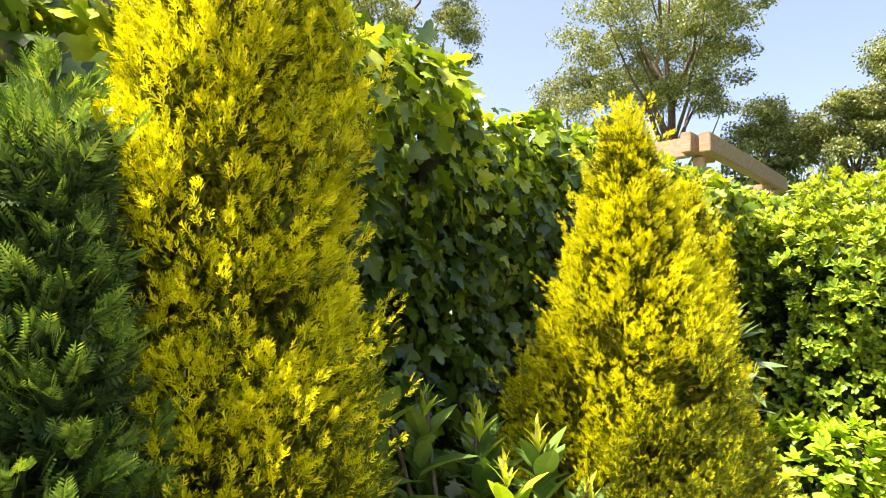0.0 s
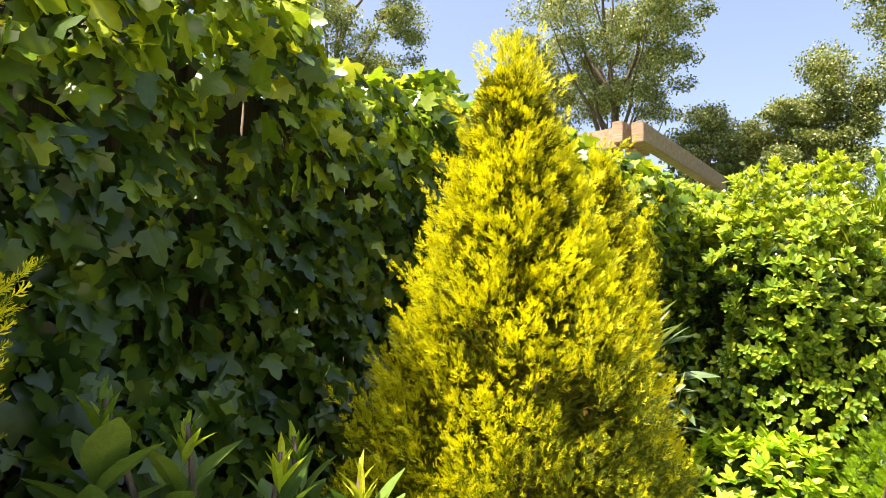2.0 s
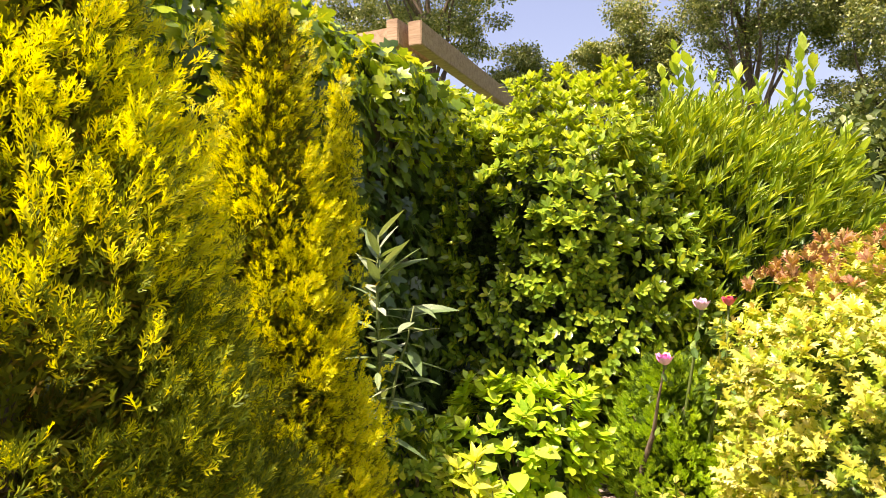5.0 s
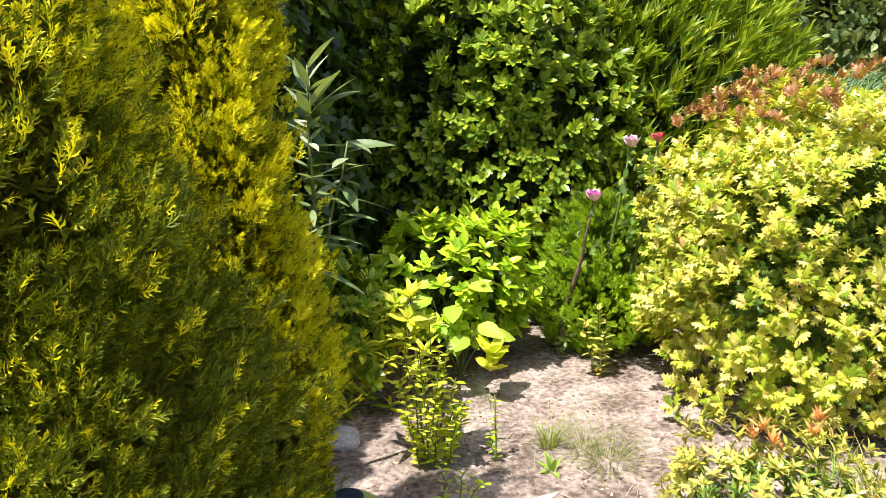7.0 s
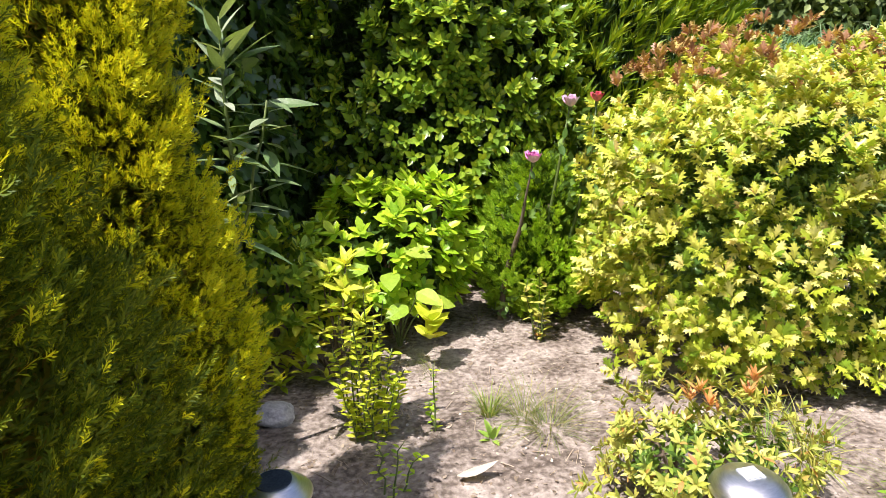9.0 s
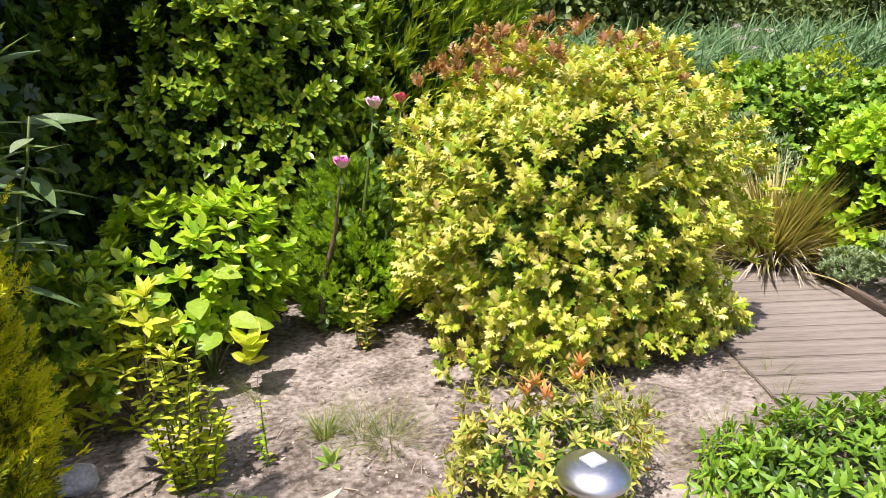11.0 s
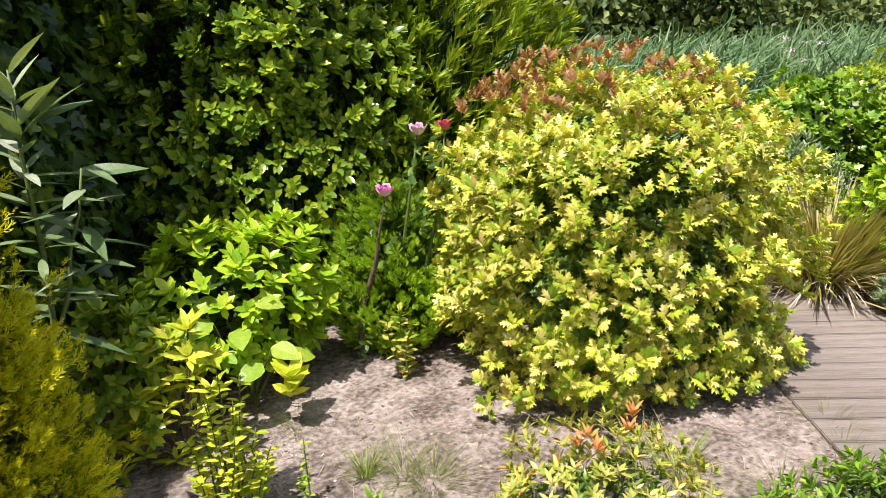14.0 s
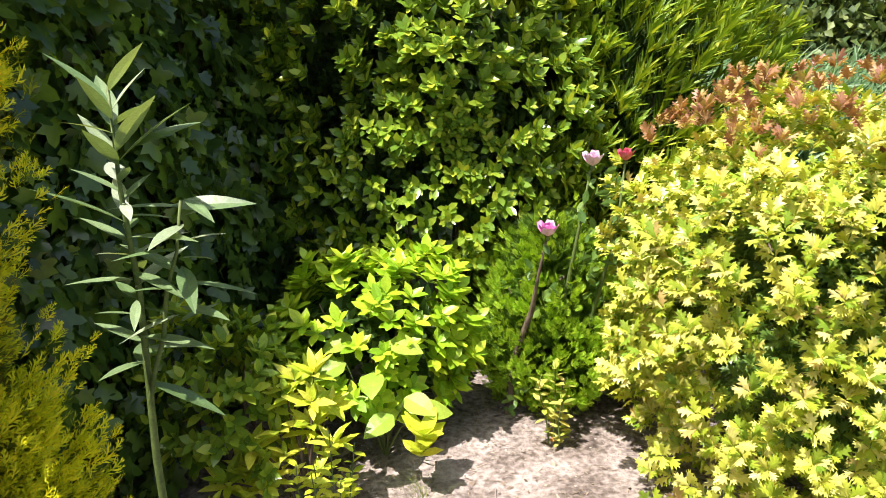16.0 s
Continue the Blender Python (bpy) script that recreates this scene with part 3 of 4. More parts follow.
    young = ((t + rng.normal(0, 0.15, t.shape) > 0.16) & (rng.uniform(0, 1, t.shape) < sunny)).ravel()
    p, d, f, s = p.reshape(-1, 3), d.reshape(-1, 3), f.reshape(-1, 3), s.ravel()
    tagged(part("foliage", cloud("foliage", spray_mesh or SPRAY, p[young], d[young], f[young], s[young]), outer, ob), kind="stuff")
    # plume bases, plus the sprays picked for painted shade
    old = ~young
    tagged(part("older_foliage", cloud("older_foliage", spray_mesh or SPRAY, p[old], d[old], f[old], s[old]), mid, ob, "sprays at plume bases, also painted shade on golden conifers"), kind="stuff")
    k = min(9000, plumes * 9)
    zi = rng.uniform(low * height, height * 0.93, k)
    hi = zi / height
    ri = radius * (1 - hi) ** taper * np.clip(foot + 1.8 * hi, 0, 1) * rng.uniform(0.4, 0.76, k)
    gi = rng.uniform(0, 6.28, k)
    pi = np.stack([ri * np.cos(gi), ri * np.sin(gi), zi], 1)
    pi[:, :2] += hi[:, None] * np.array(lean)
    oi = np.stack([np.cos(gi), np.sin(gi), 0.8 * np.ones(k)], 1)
    # inner layer, in the darker tone that paints shade between plumes
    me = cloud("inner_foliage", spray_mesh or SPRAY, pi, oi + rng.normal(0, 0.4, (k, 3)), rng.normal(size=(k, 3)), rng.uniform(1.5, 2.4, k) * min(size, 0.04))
    tagged(part("inner_foliage", me, inner, ob, "inner sprays darkened with painted shade, brown-green on golden conifers"), kind="stuff")
    for i in range(16):
        a, q = rng.uniform(0, 6.28), rng.uniform(0.1, 0.75) * height
        rr = radius * (1 - q / height) ** taper * min(1, foot + 1.8 * q / height) * 0.7
        part("branch", tube(bent((0, 0, q), (rr * math.cos(a), rr * math.sin(a), q + rr * 0.9), -0.03, 4), [0.01, 0.007, 0.005, 0.002], 5), BARK, ob)
    return ob


def shrub(name, x, y, rx, ry, h, mat, leaf, size, label, category="shrub", shoots=500, count=7, spread=0.9, singles=0, inner=None, near=(2.35, 1.0, 1.3), z0=0.05, bump=0.16, low=-0.15, nstems=7, depth=(0.72, 1.0), lift=0.0, lumps=14, sweep=0.0, young=None, pale_z=0.0):
    ob = thing(name, x, y, ground_height(x, y) - 0.01, label, category)
    p, a = dome(shoots, rx, ry, h, z0, lumps, depth, bump, low)
    a = unit(a + np.array((sweep, 0, lift)))
    # the upper shoots take the second, paler leaf material
    fresh = (p[:, 2] + 0.5 * size * a[:, 2] + rng.normal(0, 0.16, len(p)) > pale_z) if young else np.zeros(len(p), bool)
    leaves(ob, mat, leaf, *whorls(p[~fresh], a[~fresh], count, spread, size), near, singles)
    if fresh.any():
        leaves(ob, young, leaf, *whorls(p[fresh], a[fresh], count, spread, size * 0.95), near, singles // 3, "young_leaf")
    # inner leaves; a separate darker material here paints the shade between the outer ones
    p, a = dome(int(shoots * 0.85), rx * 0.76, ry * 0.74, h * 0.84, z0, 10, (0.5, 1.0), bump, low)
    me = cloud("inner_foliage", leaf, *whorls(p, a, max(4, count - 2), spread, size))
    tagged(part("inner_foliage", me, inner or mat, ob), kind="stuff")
    stems(ob, nstems, min(rx, ry) * 0.75, h * 0.8)
    return ob


def rhododendron(x, y, tips, label):
    """Open shrub: a few stout stems, each with a whorl of long leathery leaves and a young bud shoot."""
    ob = thing("rhododendron", x, y, 0, label, "shrub")
    for i, (tx, ty, tz, young) in enumerate(tips):
        stem = part("stem", tube(bent((rng.uniform(-0.05, 0.05), rng.uniform(-0.05, 0.05), -0.02), (tx, ty, tz), 0.05, 6, 0.015), [0.014, 0.012, 0.01, 0.008, 0.007, 0.005]), BARK, ob)
        tip, ax = np.array([[tx, ty, tz]]), np.array([[0.12 * rng.normal(), 0.12 * rng.normal(), 1.0]])
        leaves(stem, LIME if young > 1 else RHODO, LEATHERY, *whorls(tip - ax * 0.13, ax, 7, 0.8, 0.145), singles=7)
        leaves(stem, RHODO, LEATHERY, *whorls(tip - ax * 0.2, ax, 7, 1.05, 0.16), singles=7)
        leaves(stem, RHODO, LEATHERY, *whorls(tip - ax * 0.32, ax, 6, 1.35, 0.17), singles=6)
        leaves(stem, BUTTER if young else LAUREL, LANCE, *whorls(tip - ax * 0.055, ax, 8, 0.42, 0.08), singles=8, name="young_leaf")
        leaves(stem, BUTTER if young else LAUREL, LANCE, *whorls(tip - ax * 0.02, ax, 5, 0.2, 0.06), singles=5, name="young_leaf")
    return ob


def bronze_tips(ob):
    """Young bronze shoots on the crown of the variegated shrub."""
    n = 120
    g, r = rng.uniform(0, 6.28, n), np.sqrt(rng.uniform(0.05, 1, n))
    p = np.stack([0.66 * r * np.cos(g), 0.5 * r * np.sin(g) + 0.2, 1.42 - 0.24 * r ** 2 + rng.uniform(-0.05, 0.05, n)], 1)
    leaves(ob, BRONZE, SPINY, *whorls(p, rng.normal(0, 0.25, (n, 3)) + np.array((0, 0, 1.0)), 7, 0.65, 0.055), singles=240, name="young_leaf")


def laurel_shoots():
    """Long young shoots that stand above the narrow-leaved shrub."""
    ob = thing("cherry_laurel", 3.2, 5.6, 0, "cherry laurel with long pale young shoots above the hedge", "shrub")
    for tx, ty, tz in ((-0.28, -0.05, 2.74), (-0.2, -0.12, 2.62), (-0.36, 0.0, 2.58), (0.5, -0.1, 2.66), (0.42, -0.14, 2.5), (0.58, -0.05, 2.56), (0.72, -0.2, 2.1), (0.78, -0.25, 1.95), (0.1, -0.1, 2.5), (0.24, -0.1, 2.46), (-0.05, -0.1, 2.52)):
        pts = bent((tx * 0.4, 0.05, -0.05), (tx, ty, tz), 0.06, 7, 0.012)
        part("stem", tube(pts, [0.014, 0.012, 0.01, 0.009, 0.007, 0.005, 0.003], 6), GREEN_STEM, ob)
        t = np.linspace(0.80, 1, 8)[:, None]
        tips = pts[0] + (pts[-1] - pts[0]) * t
        ax = np.tile(unit(pts[-1] - pts[-2]), (8, 1))
        leaves(ob, SHOOT, OVAL, *whorls(tips, ax, 3, 0.62, 0.115), singles=24)


fence()
ivy()
laurel_shoots()
conifer(1.23, -0.13, 2.8, 0.325, GOLD, GOLD_MID, GOLD_IN, "tall golden-yellow conifer in front of the ivy", 2600, 25, 0.036, tips=((0.12, 0.1, 2.45, 0.14),), shade_side=(0.3, 0.35), taper=0.52)
conifer(1.56, 1.41, 2.24, 0.72, GOLD, GOLD_MID, GOLD_IN, "broad golden-yellow conifer with feathery sprays", 3000, 25, 0.036, taper=0.98, shade_foot=0.72, shade_side=(0.45, -0.05), foot=0.22)
conifer(1.63, 2.1, 2.06, 0.37, GOLD, GOLD_MID, GOLD_IN, "slender golden-yellow conifer beside a broader one", 1900, 25, 0.036, tips=((0.12, 0.18, 1.83, 0.05), (-0.1, 0.12, 1.9, 0.1)), taper=1.0, shade_foot=0.25, shade_side=(-0.1, -0.75), foot=0.34)
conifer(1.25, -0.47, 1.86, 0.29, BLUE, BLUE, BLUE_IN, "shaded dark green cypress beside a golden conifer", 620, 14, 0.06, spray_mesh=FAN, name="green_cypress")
rhododendron(1.33, 0.72, [(-0.2, -0.24, 1.33, 0), (-0.1, -0.14, 1.28, 0), (-0.03, 0.04, 1.2, 1), (0.13, 0.09, 1.17, 1), (-0.12, 0.19, 1.2, 0), (0.1, -0.06, 1.1, 2), (0.3, 0.0, 0.98, 1), (0.34, -0.18, 0.9, 2), (0.12, -0.22, 0.98, 1), (0.24, 0.2, 1.0, 1)], "rhododendron with leathery leaves and yellow young shoots")
shrub("laurel_shrub", 2.18, 4.88, 0.82, 0.62, 2.42, LAUREL, OVAL, 0.062, "dense dark green laurel shrub with paler shoot tips", shoots=2800, count=8, singles=300, bump=0.26, low=-0.6, lumps=44, inner=SHADE_LEAF, z0=0.62, young=LAUREL_PALE, pale_z=1.9)
shrub("narrow_leaved_shrub", 3.12, 5.25, 0.88, 0.75, 2.3, WILLOWY, SLIM, 0.115, "large bright green shrub with narrow upright leaves", shoots=2900, count=8, spread=0.45, singles=200, low=-0.6, lift=0.8, lumps=50, sweep=0.8, inner=SHADE_LEAF)
shrub("lime_shrub", 1.95, 4.0, 0.45, 0.36, 0.83, LIME, OVAL, 0.07, "low lime-green shrub with glossy rosettes of leaves", shoots=240, count=9, spread=1.2, singles=300, inner=SHADE_LEAF, low=-0.3, lift=0.4)
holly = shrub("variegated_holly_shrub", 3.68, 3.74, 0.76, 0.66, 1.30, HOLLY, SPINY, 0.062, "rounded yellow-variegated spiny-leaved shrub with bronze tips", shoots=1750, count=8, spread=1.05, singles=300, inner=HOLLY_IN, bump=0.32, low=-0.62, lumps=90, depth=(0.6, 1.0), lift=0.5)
bronze_tips(holly)
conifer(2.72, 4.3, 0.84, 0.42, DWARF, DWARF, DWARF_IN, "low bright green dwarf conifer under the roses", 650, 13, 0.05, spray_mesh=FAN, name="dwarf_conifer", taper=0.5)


# ---- garden bed: smaller plants ----
def tall_weed(x, y):
    ob = thing("willow_leaved_plant", x, y, 0, "tall single-stemmed plant with long silvery lance-shaped leaves", "plant")
    top = np.array((-0.02, -0.03, 1.45))
    part("stem", tube(bent((-0.1, 0.07, -0.02), top, 0, 8, 0.006), [0.011, 0.011, 0.01, 0.009, 0.008, 0.007, 0.005, 0.003]), GREEN_STEM, ob)
    part("side_stem", tube(bent((-0.06, 0.018, 0.75), (0.09, -0.02, 1.22), -0.02, 6, 0.004), [0.007, 0.006, 0.006, 0.005, 0.004, 0.003]), GREEN_STEM, ob)
    P, A, F, S = [], [], [], []
    for i in range(40):
        z = 0.8 + 0.63 * (i / 39) ** 0.8 + rng.uniform(-0.01, 0.01)
        g = i * 2.4 + rng.uniform(-0.5, 0.5)
        up = rng.uniform(-0.5, 0.6) + 1.1 * max(0, (z - 1.1)) / 0.33
        P.append((-0.1 + 0.08 * z / 1.45, 0.07 - 0.1 * z / 1.45, z))
        A.append((math.cos(g), math.sin(g), up))
        F.append((-math.cos(g) * 0.4, -math.sin(g) * 0.4, 1))
        S.append(rng.uniform(0.09, 0.2))
    for i in range(16):
        z = 0.95 + 0.27 * i / 15
        g = i * 2.4 + 1
        P.append((0.01 + 0.08 * (z - 0.75) / 0.47, 0.0, z))
        A.append((math.cos(g), math.sin(g), rng.uniform(-0.3, 0.5)))
        F.append((-math.cos(g) * 0.3, -math.sin(g) * 0.3, 1))
        S.append(rng.uniform(0.10, 0.17))
    # two conspicuous pale leaves that catch the sun
    P += [(0.0, 0.0, 1.33), (0.06, 0.0, 1.205)]
    A += [(0.12, 0.05, 0.055), (0.16, 0.02, 0.01)]
    F += [(-0.3, -0.6, 0.8), (-0.1, -0.65, 0.8)]
    S += [0.14, 0.17]
    leaves(ob, SILVER, LONG_FLAT, *[np.array(q, float) for q in (P, A, F, S)], singles=len(P))


def rose_head(owner, p, mat, r):
    """An open bloom: a green hip carrying spiral petals, each a piece of its own."""
    bm = bmesh.new()
    bmesh.ops.create_uvsphere(bm, u_segments=10, v_segments=6, radius=r * 0.2, matrix=Matrix.Translation((p[0], p[1] + 0.004, p[2] - r * 0.1)) @ Matrix.Diagonal((1, 1, 1.4, 1)))
    head = part("flower", bm, GREEN_STEM, owner)
    n = 16
    i = np.arange(n)
    g = i * 2.4
    tilt = 0.25 + 1.05 * i / n
    d = np.stack([np.cos(g) * np.sin(tilt), np.sin(g) * np.sin(tilt), np.cos(tilt)], 1) + np.array((0, -0.35, 0))
    f = np.stack([-np.cos(g) * np.cos(tilt), -np.sin(g) * np.cos(tilt), np.sin(tilt)], 1)
    leaves(head, mat, PETAL, np.repeat(np.array([p]), n, 0), d, f, np.linspace(0.7, 1.08, n) * r, singles=n, name="petal")
    return head


def rose_bush():
    ob = thing("rose_bush", 2.56, 4.08, 0, "leggy rose bush with pink and red blooms", "rose")
    part("cane", tube([(-0.05, 0.0, -0.02), (-0.03, 0.0, 0.16), (0.0, -0.04, 0.34), (0.05, -0.12, 0.52), (0.07, -0.18, 0.68), (0.1, -0.235, 0.86)], [0.016, 0.015, 0.013, 0.011, 0.006, 0.004], 8), BARK, ob)
    part("cane", tube([(0.12, 0.1, -0.02), (0.18, 0.05, 0.4), (0.24, -0.02, 0.8), (0.28, -0.09, 1.1)], [0.012, 0.01, 0.007, 0.004], 7), GREEN_STEM, ob)
    part("cane", tube([(0.22, 0.12, -0.02), (0.32, 0.0, 0.5), (0.38, -0.1, 0.85), (0.39, -0.155, 1.11)], [0.011, 0.009, 0.006, 0.004], 7), GREEN_STEM, ob)
    rose_head(ob, (0.1, -0.24, 0.855), PINK, 0.056)
    rose_head(ob, (0.28, -0.1, 1.09), PALE_PINK, 0.056)
    rose_head(ob, (0.39, -0.16, 1.115), RED, 0.044)
    tips, ax = [], []
    for cx, cy, z0, z1, n in ((0.09, -0.22, 0.55, 0.83, 6), (0.26, -0.05, 0.6, 1.06, 12), (0.37, -0.1, 0.7, 1.09, 14), (-0.03, 0.0, 0.05, 0.2, 6)):
        for i in range(n):
            tips.append((cx + rng.normal(0, 0.035), cy + rng.normal(0, 0.035), z0 + (z1 - z0) * i / n))
            ax.append((rng.normal(0, 1), rng.normal(0, 1), 0.5))
    leaves(ob, RHODO, OVAL, *whorls(np.array(tips), np.array(ax), 3, 0.9, 0.055), singles=150)


def hydrangea():
    ob = thing("hydrangea", 1.99, 3.78, 0, "young hydrangea with large pale green heart-shaped leaves", "shrub")
    spots = [(-0.05, -0.06, 0.51, -0.9, -0.3), (0.08, -0.07, 0.5, 0.9, -0.2), (-0.08, -0.1, 0.43, -0.8, -0.5), (0.02, -0.12, 0.4, 0.1, -1), (0.0, -0.02, 0.5, 0.1, 0.8), (0.14, -0.16, 0.32, 0.8, -0.5), (0.1, -0.2, 0.27, -0.6, -0.6), (0.2, -0.2, 0.29, 0.7, 0.3)]
    for x, y, z, a, b in spots:
        part("stem", tube(bent((0.03, 0, -0.02), (x, y, z), 0.03, 5, 0.006), [0.006, 0.005, 0.004, 0.003, 0.002], 5), GREEN_STEM, ob)
    q = np.array(spots)
    leaves(ob, SHOOT, BROAD, q[:, :3], np.stack([q[:, 3], q[:, 4], np.full(len(q), -0.1)], 1), np.stack([np.zeros(len(q)), np.full(len(q), -0.5), np.ones(len(q))], 1), np.full(len(q), 0.13), singles=len(q))
    tip = np.array([[0.21, -0.24, 0.22], [0.2, -0.25, 0.16]])
    leaves(ob, BUTTER, OVAL, *whorls(tip, np.array([[0.1, -0.2, 1.0]] * 2), 8, 0.95, 0.1), singles=16, name="young_leaf")


def yellow_rosettes():
    ob = thing("yellow_leaved_rhododendron", 1.8, 3.4, 0, "low rhododendron with bright yellow rosettes of young leaves", "shrub")
    tips = [(0.06, 0.02, 0.52), (0.05, 0.0, 0.42), (0.03, 0.02, 0.33), (-0.16, -0.04, 0.19), (-0.1, -0.04, 0.17), (-0.04, 0.03, 0.42), (-0.07, 0.0, 0.31), (-0.02, 0.06, 0.47), (-0.2, 0.0, 0.18), (0.1, 0.06, 0.38), (-0.14, -0.06, 0.3), (0.12, -0.05, 0.3), (-0.24, -0.06, 0.16)]
    for t in tips:
        part("stem", tube(bent((0.0, 0.03, -0.02), t, 0.03, 5, 0.006), [0.007, 0.006, 0.005, 0.004, 0.003], 5), BARK, ob)
    t = np.array(tips)
    leaves(ob, BUTTER, LANCE_WIDE, *whorls(t, np.array([[0.1, -0.35, 1.0]] * len(t)) + rng.normal(0, 0.2, (len(t), 3)), 10, 1.05, 0.095), singles=130)
    low = t[rng.integers(0, len(t), 16)] * np.array((1, 1, 0.6)) + rng.normal(0, 0.06, (16, 3))
    low[:, 2] = np.maximum(low[:, 2], 0.04)
    leaves(ob, BUTTER, LANCE_WIDE, *whorls(low, np.array([[0.1, -0.2, 1.0]] * 16), 7, 1.1, 0.075), singles=60)


def sprig(name, x, y, canes, mat, size, label, per=20):
    """Thin upright canes set with small leaves in pairs."""
    ob = thing(name, x, y, 0, label, "shrub")
    P, A, F = [], [], []
    for dx, dy, h in canes:
        pts = bent((dx * 0.4, dy * 0.4, -0.02), (dx, dy, h), 0.02, 6, 0.008)
        part("cane", tube(pts, [0.004, 0.0035, 0.003, 0.0026, 0.002, 0.0015], 5), GREEN_STEM, ob)
        for i in range(per):
            t = 0.12 + 0.88 * i / per
            k = t * 5
            j = min(4, int(k))
            p = pts[j] + (pts[j + 1] - pts[j]) * (k - j)
            g = i * 1.57 + rng.normal(0, 0.5)
            for s in (0, math.pi):
                P.append(p)
                A.append((math.cos(g + s), math.sin(g + s), rng.uniform(0.0, 0.7)))
                F.append((-0.3 * math.cos(g + s), -0.3 * math.sin(g + s), 1))
    n = len(P)
    leaves(ob, mat, OVAL, np.array(P), np.array(A), np.array(F) + rng.normal(0, 0.2, (n, 3)), rng.uniform(0.7, 1.25, n) * size, singles=min(300, n))


def tuft(x, y, n, h, mat, label, name="grass_tuft", leaf=None, flare=0.5, base=0.03, category="grass"):
    """A tuft of blades springing from one crown."""
    ob = thing(name, x, y, ground_height(x, y), label, category, "tufts of grass" if name == "grass_tuft" else "")
    g = rng.uniform(0, 6.28, n)
    r = base * np.sqrt(rng.uniform(0, 1, n))
    p = np.stack([r * np.cos(g), r * np.sin(g), np.full(n, -0.005)], 1)
    q = np.abs(rng.normal(0, flare, n))
    a = np.stack([np.cos(g) * q, np.sin(g) * q, np.ones(n)], 1)
    f = np.stack([-np.cos(g), -np.sin(g), q], 1) + rng.normal(0, 0.2, (n, 3))
    tagged(part("foliage", cloud("foliage", leaf or (ARCH if mat is DRY_GRASS else STRAP), p, a, f, h * rng.uniform(0.5, 1.1, n)), mat, ob), kind="stuff")
    return ob


def solar_lamp(x, y, turn, label, square):
    """Steel garden lamp: spike, pole, clear body, wide cap, solar cell."""
    ob = thing("solar_garden_lamp", x, y, 0, label, "garden lamp", "solar garden lamps")
    ob.rotation_euler = (0, 0, turn)
    ob.location.z = 0.045
    part("pole", tube([(0, 0, -0.09), (0, 0, 0.12)], [0.011, 0.011], 14), STEEL, ob)

    def lathe(name, prof, mat, seg=56):
        v, f = [], []
        for r, z in prof:
            for s in range(seg):
                a = 2 * math.pi * s / seg
                v.append((r * math.cos(a), r * math.sin(a), z))
        for i in range(len(prof) - 1):
            for s in range(seg):
                q = (s + 1) % seg
                f.append((i * seg + s, i * seg + q, (i + 1) * seg + q, (i + 1) * seg + s))
        f.append(tuple(range((len(prof) - 1) * seg, len(prof) * seg)))
        return part(name, mesh_of(name, v, f, True), mat, ob)

    lathe("body", [(0.02, 0.115), (0.036, 0.12), (0.045, 0.135), (0.047, 0.2), (0.05, 0.206)], GLASSY, 32)
    cap = lathe("cap", [(0.088, 0.206), (0.097, 0.208), (0.098, 0.213), (0.093, 0.220), (0.062, 0.245), (0.056, 0.249), (0.05, 0.2505)] if not square else
          [(0.088, 0.204), (0.097, 0.206), (0.098, 0.211), (0.094, 0.222), (0.08, 0.238), (0.058, 0.25), (0.03, 0.2555), (0.012, 0.2565)], STEEL)
    bm = bmesh.new()
    if square:
        bmesh.ops.create_cube(bm, size=1, matrix=Matrix.Translation((0, 0, 0.2555)) @ Matrix.Diagonal((0.052, 0.052, 0.009, 1)))
        bmesh.ops.bevel(bm, geom=bm.edges[:], offset=0.002, segments=2, affect="EDGES")
    else:
        bmesh.ops.create_cone(bm, cap_ends=True, segments=40, radius1=0.047, radius2=0.047, depth=0.004, matrix=Matrix.Translation((0, 0, 0.2525)))
    part("solar_cell", bm, PALE_CELL if square else PANEL, cap, "pale square solar cell" if square else "dark round solar cell")


def boulder(x, y, r, label):
    bm = bmesh.new()
    bmesh.ops.create_icosphere(bm, subdivisions=4, radius=1)
    for v in bm.verts:
        k = 1 + 0.22 * noise.noise(v.co * 1.4) + 0.06 * noise.noise(v.co * 5)
        v.co = Vector((v.co.x * k * r, v.co.y * k * r * 0.8, v.co.z * k * r * 0.55))
    for fc in bm.faces:
        fc.smooth = True
    ob = part("stone", bm, STONE)
    ob.location = (x, y, r * 0.3)
    tagged(ob, label, "stone")


